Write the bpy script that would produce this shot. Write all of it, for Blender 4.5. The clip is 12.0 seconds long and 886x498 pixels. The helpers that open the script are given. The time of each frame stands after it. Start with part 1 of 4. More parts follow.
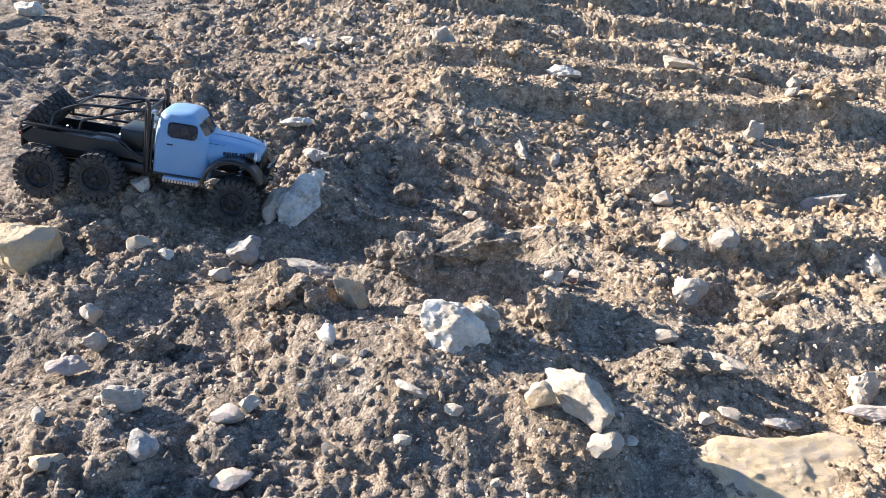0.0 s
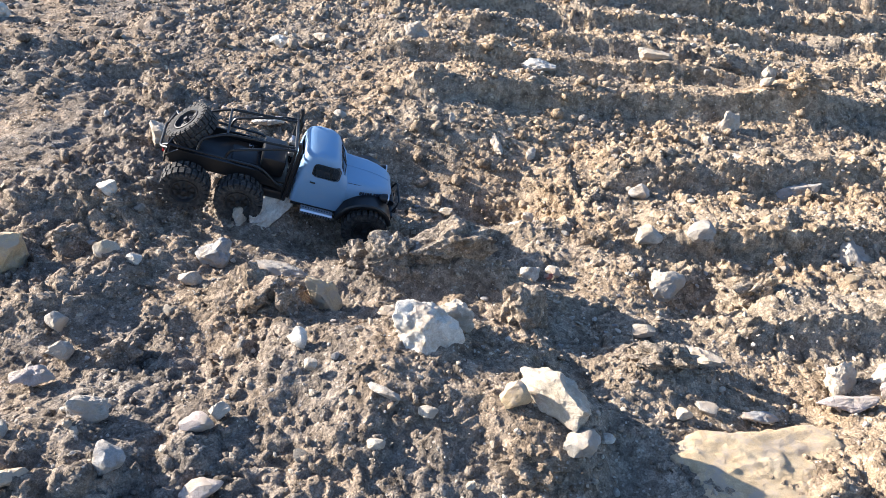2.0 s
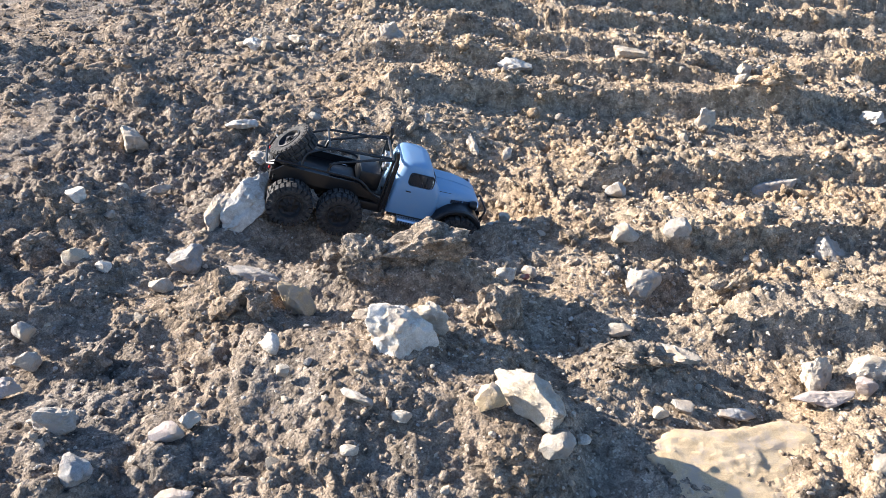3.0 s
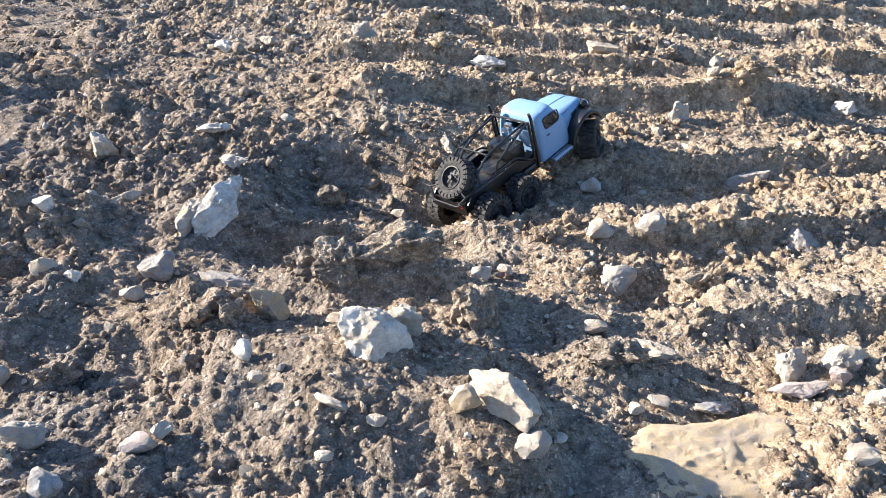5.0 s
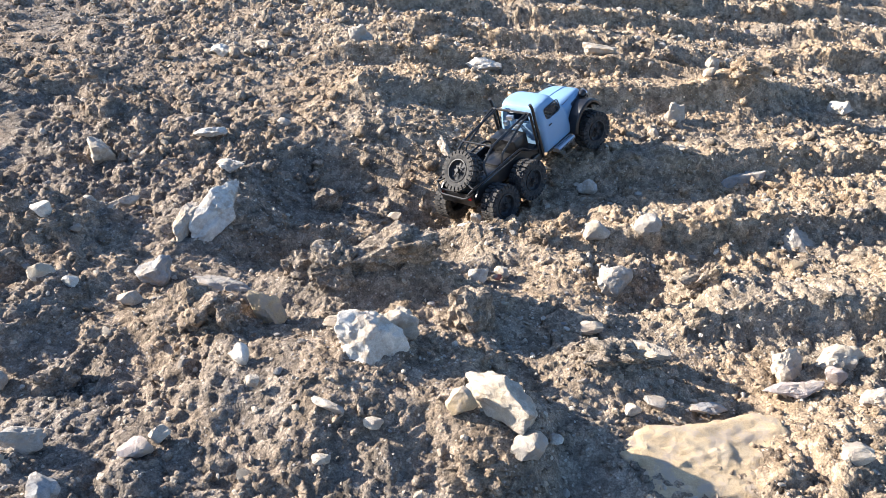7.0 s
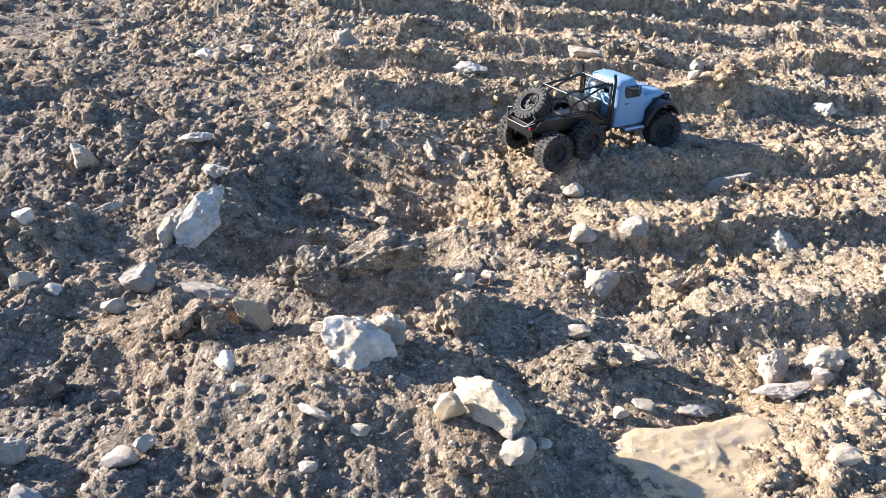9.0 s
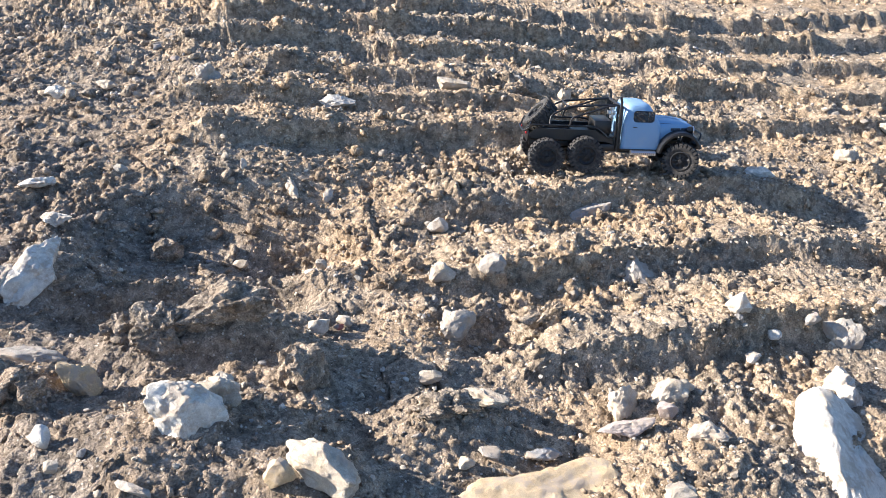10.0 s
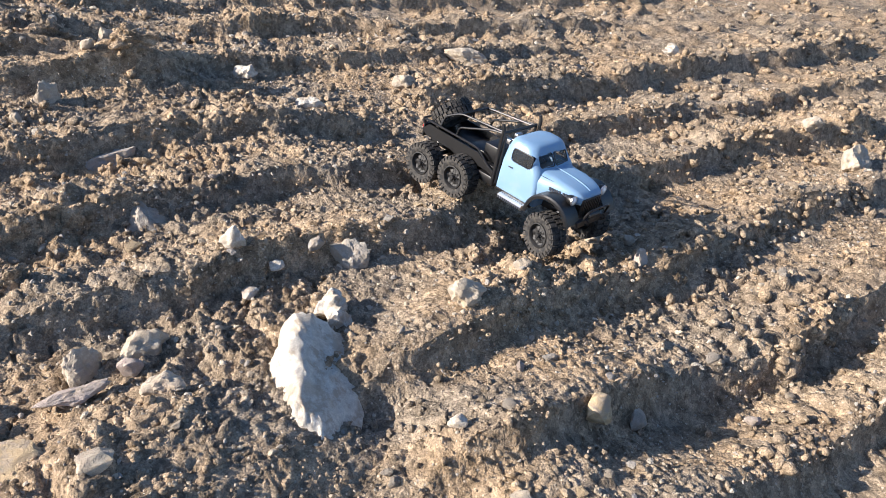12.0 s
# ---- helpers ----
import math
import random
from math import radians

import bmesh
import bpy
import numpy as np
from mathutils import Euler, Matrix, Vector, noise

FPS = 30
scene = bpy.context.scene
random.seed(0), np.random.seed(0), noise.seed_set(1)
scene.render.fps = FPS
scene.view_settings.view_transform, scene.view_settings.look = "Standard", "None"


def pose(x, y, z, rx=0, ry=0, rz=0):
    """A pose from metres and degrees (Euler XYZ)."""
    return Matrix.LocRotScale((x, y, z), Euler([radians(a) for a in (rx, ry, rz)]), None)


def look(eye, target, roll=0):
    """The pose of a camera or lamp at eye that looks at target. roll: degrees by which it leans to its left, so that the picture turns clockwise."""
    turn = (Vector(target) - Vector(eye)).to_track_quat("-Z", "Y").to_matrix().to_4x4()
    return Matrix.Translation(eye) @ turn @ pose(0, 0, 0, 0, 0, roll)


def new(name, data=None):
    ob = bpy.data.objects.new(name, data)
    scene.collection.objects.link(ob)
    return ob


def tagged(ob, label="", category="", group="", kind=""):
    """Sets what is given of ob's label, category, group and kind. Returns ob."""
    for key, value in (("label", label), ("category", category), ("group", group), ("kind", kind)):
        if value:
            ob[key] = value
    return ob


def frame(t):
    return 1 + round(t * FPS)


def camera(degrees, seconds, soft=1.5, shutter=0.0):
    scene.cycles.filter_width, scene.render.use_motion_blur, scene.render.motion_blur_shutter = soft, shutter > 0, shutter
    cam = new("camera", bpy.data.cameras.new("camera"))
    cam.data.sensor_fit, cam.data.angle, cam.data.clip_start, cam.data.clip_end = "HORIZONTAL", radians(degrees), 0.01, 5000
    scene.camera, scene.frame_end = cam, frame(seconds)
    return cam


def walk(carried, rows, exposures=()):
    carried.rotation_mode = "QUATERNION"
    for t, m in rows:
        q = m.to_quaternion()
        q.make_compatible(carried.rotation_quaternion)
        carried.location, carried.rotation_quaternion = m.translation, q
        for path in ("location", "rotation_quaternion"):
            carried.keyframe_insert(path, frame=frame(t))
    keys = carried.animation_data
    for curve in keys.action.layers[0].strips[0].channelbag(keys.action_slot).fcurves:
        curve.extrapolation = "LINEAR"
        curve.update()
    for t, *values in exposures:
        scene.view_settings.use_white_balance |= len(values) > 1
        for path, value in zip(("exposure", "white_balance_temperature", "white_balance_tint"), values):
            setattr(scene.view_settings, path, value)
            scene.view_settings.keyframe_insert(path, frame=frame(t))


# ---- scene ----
cam = camera(58.4, 12.0, soft=0.5)
METRES, EYE, TILT, LEAN, TURN = 0.53, 0.6295, -30.2, -2.37, 0.0
ROWS = [
    (0.0, 0.0, 0.0, 0.0, 0.0, 0.0, -0.0),
    (0.5, 0.0077, 0.0081, -0.0004, -0.2, -0.13, 0.2),
    (1.0, 0.0116, 0.0164, -0.0033, -0.46, -0.31, 0.37),
    (1.5, 0.011, 0.0223, -0.0036, -0.79, -0.44, 0.68),
    (2.0, 0.0265, 0.0276, 0.0092, -1.17, -0.39, 1.17),
    (2.5, 0.0417, 0.0277, 0.0134, -1.69, -0.26, 1.67),
    (3.0, 0.055, 0.0423, 0.0125, -2.25, -0.4, 2.17),
    (3.5, 0.0684, 0.0504, 0.0167, -2.75, -0.54, 2.66),
    (5.5, 0.0841, 0.0502, 0.0196, -3.53, -0.64, 3.69),
    (6.0, 0.0899, 0.0437, 0.0228, -3.51, -0.53, 3.82),
    (6.5, 0.0913, 0.0411, 0.0241, -3.52, -0.52, 3.9),
    (7.0, 0.0882, 0.0434, 0.0216, -3.51, -0.55, 3.94),
    (9.0, 0.0919, 0.0494, 0.0238, -4.38, -0.36, 4.41),
    (9.5, 0.1441, 0.0542, 0.048, -6.55, 0.19, 5.23),
    (10.0, 0.2674, 0.0714, 0.0808, -10.78, 0.29, 6.53),
    (10.5, 0.4337, 0.0932, 0.0649, -16.48, -0.42, 8.16),
    (11.0, 0.6466, 0.0914, 0.0172, -22.49, -1.92, 10.02),
    (11.5, 0.8345, 0.0565, -0.0421, -27.49, -3.91, 11.66),
    (12.0, 0.8881, 0.0525, -0.0897, -31.84, -6.23, 13.1),
]
walk(cam, [(t, pose(0, 0, EYE, TILT, LEAN, TURN) @ pose(METRES * x, METRES * y, METRES * z, 90 + pitch, roll, yaw)) for t, x, y, z, yaw, pitch, roll in ROWS],
     exposures=((0.0, 1.86, 5060, 11), (9.0, 1.86, 5060, 11), (11.0, 1.62, 5110, 12), (12.0, 1.27, 5160, 12.5)))

# ---- world and light ----
SUN_AZ, SUN_EL = radians(-72), radians(24)
SUN_WAY = Vector((math.sin(SUN_AZ) * math.cos(SUN_EL), math.cos(SUN_AZ) * math.cos(SUN_EL), math.sin(SUN_EL)))
world = bpy.data.worlds.new("sky")
scene.world = world
world.use_nodes = True
sky = world.node_tree.nodes.new("ShaderNodeTexSky")
sky.sky_type, sky.sun_disc, sky.sun_elevation, sky.sun_rotation = "NISHITA", False, SUN_EL, SUN_AZ
world.node_tree.links.new(sky.outputs[0], world.node_tree.nodes["Background"].inputs[0])
world.node_tree.nodes["Background"].inputs[1].default_value = 0.064
sun = new("sun", bpy.data.lights.new("sun", "SUN"))
sun.data.energy, sun.data.angle, sun.data.color = 5.0, radians(0.5), (1.0, 0.785, 0.53)
sun.matrix_world = look(SUN_WAY * 20, (0, 0, 0))


# ---- materials ----
def material(name, rough=0.8, metal=0.0, color=(0.5, 0.5, 0.5)):
    m = bpy.data.materials.new(name)
    m.use_nodes = True
    b = m.node_tree.nodes["Principled BSDF"]
    b.inputs["Roughness"].default_value, b.inputs["Metallic"].default_value = rough, metal
    b.inputs["Base Color"].default_value = (*color, 1)
    return m, m.node_tree, b


def node(tree, kind, **values):
    n = tree.nodes.new(kind)
    for k, v in values.items():
        n.inputs[k].default_value = v
    return n


def ramp(tree, source, stops):
    n = tree.nodes.new("ShaderNodeValToRGB")
    while len(n.color_ramp.elements) < len(stops):
        n.color_ramp.elements.new(0.5)
    for e, (p, c) in zip(n.color_ramp.elements, stops):
        e.position, e.color = p, (*c, 1) if len(c) == 3 else c
    tree.links.new(source, n.inputs[0])
    return n.outputs[0]


def mix(tree, a, b, fac, mode="MIX"):
    n = tree.nodes.new("ShaderNodeMix")
    n.data_type, n.blend_type = "RGBA", mode
    for value, socket in ((fac, n.inputs[0]), (a, n.inputs[6]), (b, n.inputs[7])):
        if isinstance(value, (int, float)):
            socket.default_value = value
        elif isinstance(value, tuple):
            socket.default_value = (*value, 1)
        else:
            tree.links.new(value, socket)
    return n.outputs[2]


def place(tree):
    return tree.nodes.new("ShaderNodeTexCoord").outputs["Object"]


def noise_of(tree, vec, scale, detail=4.0, rough=0.6):
    n = node(tree, "ShaderNodeTexNoise", Scale=scale, Detail=detail, Roughness=rough)
    tree.links.new(vec, n.inputs["Vector"])
    return n.outputs[0]


def bump(tree, b, height, strength, distance):
    n = node(tree, "ShaderNodeBump", Strength=strength, Distance=distance)
    tree.links.new(height, n.inputs["Height"])
    tree.links.new(n.outputs[0], b.inputs["Normal"])


def dirt_material():
    m, tree, b = material("dry_clay_soil", 0.95)
    v = tree.nodes.new("ShaderNodeNewGeometry").outputs["Position"]
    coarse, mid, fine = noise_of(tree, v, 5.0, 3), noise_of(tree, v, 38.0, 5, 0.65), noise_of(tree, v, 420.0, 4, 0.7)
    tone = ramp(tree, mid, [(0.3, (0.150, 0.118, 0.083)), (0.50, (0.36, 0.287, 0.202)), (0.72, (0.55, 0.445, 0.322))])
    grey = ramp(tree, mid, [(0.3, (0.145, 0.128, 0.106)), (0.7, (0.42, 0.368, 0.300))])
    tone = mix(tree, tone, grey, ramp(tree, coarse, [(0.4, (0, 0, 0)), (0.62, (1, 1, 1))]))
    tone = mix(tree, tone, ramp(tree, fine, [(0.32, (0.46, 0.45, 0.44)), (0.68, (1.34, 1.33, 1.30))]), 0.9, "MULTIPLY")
    cells = node(tree, "ShaderNodeTexVoronoi", Scale=165.0)
    tree.links.new(v, cells.inputs["Vector"])
    near = ramp(tree, cells.outputs["Distance"], [(0.20, (1, 1, 1)), (0.30, (0, 0, 0))])
    pick = ramp(tree, cells.outputs["Color"], [(0.62, (0, 0, 0)), (0.66, (1, 1, 1))])
    speck = mix(tree, near, pick, 1.0, "MULTIPLY")
    tone = mix(tree, tone, (0.46, 0.41, 0.34), speck)
    warp = node(tree, "ShaderNodeVectorMath")
    warp.operation = "MULTIPLY_ADD"
    swirl = node(tree, "ShaderNodeTexNoise", Scale=160.0, Detail=2.0)
    tree.links.new(v, swirl.inputs["Vector"])
    tree.links.new(swirl.outputs["Color"], warp.inputs[0])
    warp.inputs[1].default_value = (0.006, 0.006, 0.006)
    tree.links.new(v, warp.inputs[2])
    height = fine
    for scale, part_of in ((140.0, 1.0), (300.0, 0.55)):
        grains = node(tree, "ShaderNodeTexVoronoi", Scale=scale)
        tree.links.new(warp.outputs[0], grains.inputs["Vector"])
        less = node(tree, "ShaderNodeMath")
        less.operation = "MULTIPLY_ADD"
        tree.links.new(grains.outputs["Distance"], less.inputs[0])
        less.inputs[1].default_value = -part_of
        tree.links.new(height, less.inputs[2])
        height = less.outputs[0]
        if scale < 200:
            shade = ramp(tree, grains.outputs["Color"], [(0.15, (0.62, 0.61, 0.60)), (0.85, (1.28, 1.27, 1.25))])
            tone = mix(tree, tone, shade, 0.8, "MULTIPLY")
    # soil tone is multiplied from darker grey to lighter tan, rising with x and y
    axis = tree.nodes.new("ShaderNodeSeparateXYZ")
    tree.links.new(v, axis.inputs[0])
    across = node(tree, "ShaderNodeMath")
    across.operation = "MULTIPLY_ADD"
    tree.links.new(coarse, across.inputs[0])
    across.inputs[1].default_value = 0.9
    tree.links.new(axis.outputs[0], across.inputs[2])
    deep = node(tree, "ShaderNodeMath")
    deep.operation = "MULTIPLY_ADD"
    tree.links.new(axis.outputs[1], deep.inputs[0])
    deep.inputs[1].default_value = 0.45
    tree.links.new(across.outputs[0], deep.inputs[2])
    less = node(tree, "ShaderNodeMath")
    less.operation = "SUBTRACT"
    tree.links.new(deep.outputs[0], less.inputs[0])
    less.inputs[1].default_value = 0.45
    tone = mix(tree, tone, ramp(tree, less.outputs[0], [(0.25, (0.81, 0.805, 0.825)), (0.95, (1.09, 1.04, 0.96))]), 1.0, "MULTIPLY")
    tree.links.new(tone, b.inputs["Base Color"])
    bump(tree, b, height, 0.75, 0.0042)
    b.inputs["Specular IOR Level"].default_value = 0.15
    return m


def stone_material(name, dark, light, vein, per_island=False):
    m, tree, b = material(name, 0.82)
    v = place(tree)
    info = tree.nodes.new("ShaderNodeNewGeometry").outputs["Random Per Island"] if per_island else tree.nodes.new("ShaderNodeObjectInfo").outputs["Random"]
    shift = node(tree, "ShaderNodeVectorMath")
    shift.operation = "ADD"
    tree.links.new(v, shift.inputs[0])
    tree.links.new(info, shift.inputs[1])
    v = shift.outputs[0]
    big, mid, fine = noise_of(tree, v, 28.0, 3), noise_of(tree, v, 110.0, 5, 0.65), noise_of(tree, v, 700.0, 3)
    tone = mix(tree, dark, light, ramp(tree, mid, [(0.3, (0, 0, 0)), (0.65, (1, 1, 1))]))
    tone = mix(tree, tone, vein, ramp(tree, big, [(0.52, (0, 0, 0)), (0.68, (0.8, 0.8, 0.8))]))
    if per_island:
        tint = ramp(tree, info, [(0.0, (0.62, 0.62, 0.66)), (0.3, (1.0, 0.97, 0.92)), (0.55, (0.9, 0.8, 0.66)), (0.8, (1.2, 1.17, 1.1)), (1.0, (0.75, 0.68, 0.58))])
        tone = mix(tree, tone, tint, 1.0, "MULTIPLY")
    tone = mix(tree, tone, ramp(tree, fine, [(0.3, (0.75, 0.74, 0.72)), (0.7, (1.12, 1.12, 1.1))]), 0.7, "MULTIPLY")
    if not per_island:
        crust = ramp(tree, noise_of(tree, v, 42.0, 6, 0.7), [(0.49, (0, 0, 0)), (0.60, (0.85, 0.85, 0.85))])
        tone = mix(tree, tone, (0.40, 0.33, 0.25), crust)
    tree.links.new(tone, b.inputs["Base Color"])
    bump(tree, b, mix(tree, mid, fine, 0.4), 0.85, 0.0055)
    b.inputs["Specular IOR Level"].default_value = 0.25
    return m


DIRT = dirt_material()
STONE = {
    "white": stone_material("white_limestone", (0.50, 0.46, 0.39), (0.72, 0.67, 0.58), (0.56, 0.47, 0.35)),
    "tan": stone_material("tan_limestone", (0.36, 0.31, 0.24), (0.56, 0.49, 0.39), (0.46, 0.37, 0.25)),
    "yellow": stone_material("yellow_sandstone", (0.42, 0.315, 0.18), (0.58, 0.45, 0.275), (0.47, 0.39, 0.27)),
    "grey": stone_material("grey_stone", (0.27, 0.245, 0.21), (0.44, 0.40, 0.345), (0.40, 0.34, 0.26)),
    "blue": stone_material("blue_grey_slate", (0.23, 0.22, 0.21), (0.37, 0.36, 0.345), (0.38, 0.33, 0.27)),
    "pink": stone_material("pinkish_stone", (0.36, 0.29, 0.25), (0.50, 0.43, 0.38), (0.44, 0.39, 0.34)),
    "red": stone_material("brick_red_chip", (0.30, 0.10, 0.07), (0.42, 0.17, 0.12), (0.38, 0.25, 0.20)),
    "earth": DIRT,
}
PEBBLE = stone_material("mixed_pebbles", (0.34, 0.315, 0.275), (0.52, 0.485, 0.43), (0.44, 0.38, 0.29), True)


# ---- ground ----
def lattice(i, j, seed):
    h = (i.astype(np.int64) * 374761393 + j.astype(np.int64) * 668265263 + seed * 1442695041) & 0xFFFFFFFF
    h = ((h ^ (h >> 13)) * 1274126177) & 0xFFFFFFFF
    h = ((h ^ (h >> 16)) * 2246822519) & 0xFFFFFFFF
    return ((h ^ (h >> 15)) & 0xFFFFFF) / float(0xFFFFFF)


def smooth(a, b, x):
    t = np.clip((x - a) / (b - a), 0, 1)
    return t * t * (3 - 2 * t)


def value_noise(x, y, seed):
    i, j = np.floor(x), np.floor(y)
    u, v = x - i, y - j
    u, v = u * u * u * (u * (6 * u - 15) + 10), v * v * v * (v * (6 * v - 15) + 10)
    a, b, c, d = lattice(i, j, seed), lattice(i + 1, j, seed), lattice(i, j + 1, seed), lattice(i + 1, j + 1, seed)
    return (a + (b - a) * u) * (1 - v) + (c + (d - c) * u) * v - 0.5


def fractal(x, y, size, octaves, seed):
    total, gain = 0, 1.0
    for k in range(octaves):
        total = total + gain * value_noise(x / size + 7.3 * k, y / size - 3.1 * k, seed + k)
        size, gain = size * 0.5, gain * 0.5
    return total


def clods(x, y, size, seed):
    """Rounded lumps, one in each cell of a jittered lattice."""
    x, y = x / size, y / size
    i, j = np.floor(x), np.floor(y)
    best = np.zeros_like(x)
    for a in (-1, 0, 1):
        for b in (-1, 0, 1):
            p, q = i + a, j + b
            r, s, k = lattice(p, q, seed), lattice(p, q, seed + 1), lattice(p, q, seed + 2)
            turn = 6.28 * lattice(p, q, seed + 3)
            dx, dy = x - p - 0.15 - 0.7 * r, y - q - 0.15 - 0.7 * s
            dx, dy = dx * np.cos(turn) + dy * np.sin(turn), (dy * np.cos(turn) - dx * np.sin(turn)) * 1.45
            dome = np.sqrt(np.clip(1 - (dx * dx + dy * dy) / (0.25 + 0.35 * k) ** 2, 0, 1)) * (0.2 + 0.8 * k)
            best = np.maximum(best, dome)
    return best


def hump(x, y, cx, cy, rx, ry, height, power=1.0):
    return height * np.exp(-(((x - cx) / rx) ** 2 + ((y - cy) / ry) ** 2) ** power)


def ridge(x, y, y0, slope, start, stop, height, back, seed):
    """A grouser print: steep face towards smaller y, long gentle fall behind."""
    out = np.zeros_like(x)
    near = np.flatnonzero((np.abs(y - y0 - slope * (x - start)) < 0.32) & (x > start - 0.12) & (x < stop + 0.2))
    if len(near):
        x, y = x[near], y[near]
        d = y - y0 - slope * (x - start) - 0.045 * fractal(x, y * 0.4, 0.30, 4, seed)
        body = smooth(-0.034, 0.002, d) * (1 - smooth(0.012, back, d))
        body *= smooth(start - 0.09, start + 0.05, x + 0.05 * fractal(x, y, 0.08, 2, seed + 5)) * (1 - smooth(stop - 0.12, stop + 0.15, x))
        out[near] = height * body * (1 + 0.35 * fractal(x, y, 0.22, 3, seed + 9))
    return out


def relief(x, y):
    # high loose bank, track bed, the lower ground past it and the far slope
    z = 0.03 + -0.05 * smooth(0.10, 0.50, x) + -0.052 * smooth(1.05, 1.35, x) * (1 - smooth(1.25, 1.75, y))
    z = z + smooth(1.4, 1.9, y) * (0.059 + -0.085 * smooth(0.6, 1.4, x)) + -0.033 * smooth(1.5, 2.2, x) * smooth(1.0, 1.6, y)
    z = z + -0.037 * smooth(0.75, 0.4, y) * smooth(0.4, 0.8, x)
    # grouser prints
    z = z + ridge(x, y, 0.29, 0.02, 1.02, 2.3, 0.039, 0.13, 11)
    z = z + ridge(x, y, 0.455, 0.02, 0.9, 2.3, 0.046, 0.19, 21)
    z = z + ridge(x, y, 0.645, 0.06, 0.86, 2.3, 0.039, 0.16, 31)
    z = z + ridge(x, y, 0.905, 0.03, 0.5, 1.24, 0.039, 0.16, 41)
    z = z + ridge(x, y, 1.135, 0.01, 0.42, 1.36, 0.039, 0.18, 51)
    z = z + ridge(x, y, 1.385, 0.03, 0.42, 1.3, 0.042, 0.16, 61)
    z = z + ridge(x, y, 1.655, 0.05, 0.0, 0.95, 0.043, 0.16, 71)
    z = z + ridge(x, y, 1.88, -0.05, -0.05, 0.88, 0.037, 0.15, 81)
    z = z + ridge(x, y, 1.785, 0.0, 0.98, 2.2, 0.037, 0.16, 91)
    z = z + ridge(x, y, 2.1, -0.1, 0.1, 0.95, 0.037, 0.16, 101)
    z = z + ridge(x, y, 2.13, -0.1, 1.15, 2.6, 0.041, 0.18, 111)
    z = z + ridge(x, y, 2.34, 0.0, -0.1, 1.2, 0.041, 0.18, 121)
    z = z + ridge(x, y, 2.62, 0.03, 0.0, 3.4, 0.046, 0.2, 131)
    z = z + ridge(x, y, 1.0, -0.03, 1.3, 2.6, 0.049, 0.16, 141)
    z = z + ridge(x, y, 1.25, -0.03, 1.45, 3.2, 0.039, 0.16, 151)
    z = z + ridge(x, y, 1.5, -0.02, 1.5, 3.4, 0.048, 0.16, 161)
    z = z + ridge(x, y, 2.42, -0.08, 1.3, 3.4, 0.041, 0.18, 171)
    z = z + ridge(x, y, 2.95, 0.03, 0.0, 3.8, 0.050, 0.22, 181)
    # mounds, hollows and gaps
    z = z + hump(x, y, -0.53, 1.10, 0.22, 0.12, 0.018, 1.3) + hump(x, y, 1.28, 1.03, 0.12, 0.10, 0.028, 1.3)
    z = z + hump(x, y, 0.09, 1.125, 0.09, 0.045, -0.035, 1.3) + hump(x, y, 0.46, 1.46, 0.10, 0.07, 0.018, 1.3)
    z = z + hump(x, y, 0.24, 1.27, 0.06, 0.05, -0.022, 1.2) + hump(x, y, -0.20, 1.10, 0.07, 0.05, 0.012, 1.3)
    z = z + hump(x, y, 0, 0.745, 0.15, 0.1, 0.056, 1.3)  # the mound under the white rock
    z = z + hump(x, y, 0.045, 0.965, 0.105, 0.045, 0.046, 1.6)
    z = z + hump(x, y, -0.2, 0.885, 0.085, 0.06, 0.027, 1.5)
    z = z + hump(x, y, 0.03, 1.33, 0.19, 0.14, -0.077, 2)  # the hollow
    z = z + hump(x, y, 0.19, 1.31, 0.09, 0.09, -0.067, 1)
    z = z + hump(x, y, 0.22, 1.03, 0.09, 0.05, -0.031, 1.3)
    z = z + hump(x, y, 0.465, 0.99, 0.05, 0.06, -0.038, 1.3)
    z = z + hump(x, y, -0.19, 1.25, 0.09, 0.15, 0.015, 1.3)
    z = z + hump(x, y, -0.35, 0.63, 0.1, 0.08, 0.026, 1.3)
    z = z + hump(x, y, -0.45, 0.9, 0.09, 0.08, 0.033, 1.3)
    z = z + hump(x, y, 0.325, 0.8, 0.08, 0.05, 0.028, 1.5)
    z = z + hump(x, y, 0.17, 0.665, 0.07, 0.06, 0.034, 1.5)
    z = z + hump(x, y, 0.235, 0.77, 0.05, 0.035, -0.022, 1)
    z = z + hump(x, y, 0.37, 1.15, 0.09, 0.06, -0.008, 1.4)
    z = z + hump(x, y, 0.62, 0.6, 0.2, 0.11, 0.042, 1.5)
    z = z + hump(x, y, 0.06, 1.12, 0.16, 0.05, -0.061, 1.4)
    z = z + hump(x, y, -0.11, 1.09, 0.11, 0.05, -0.05, 1.3)
    z = z + hump(x, y, -0.32, 1.0, 0.12, 0.08, 0.01, 1.2)
    z = z + hump(x, y, -0.15, 0.64, 0.1, 0.06, 0.01, 1.3)
    z = z + hump(x, y, 0.245, 0.6, 0.035, 0.07, -0.026, 1)
    z = z + hump(x, y, -0.5, 1.13, 0.16, 0.09, 0.047, 1.4)
    z = z + hump(x, y, 1.3, 0.8, 0.15, 0.12, 0.003, 1.3)
    z = z + hump(x, y, 0.97, 0.41, 0.1, 0.07, 0.037, 1.3)
    z = z + hump(x, y, 0.175, 0.865, 0.04, 0.045, 0.011, 1.5)
    z = z + hump(x, y, -0.4, 1.5, 0.25, 0.15, 0.018, 1.2)
    z = z + hump(x, y, 0.05, 1.95, 0.3, 0.15, -0.014, 1.2)
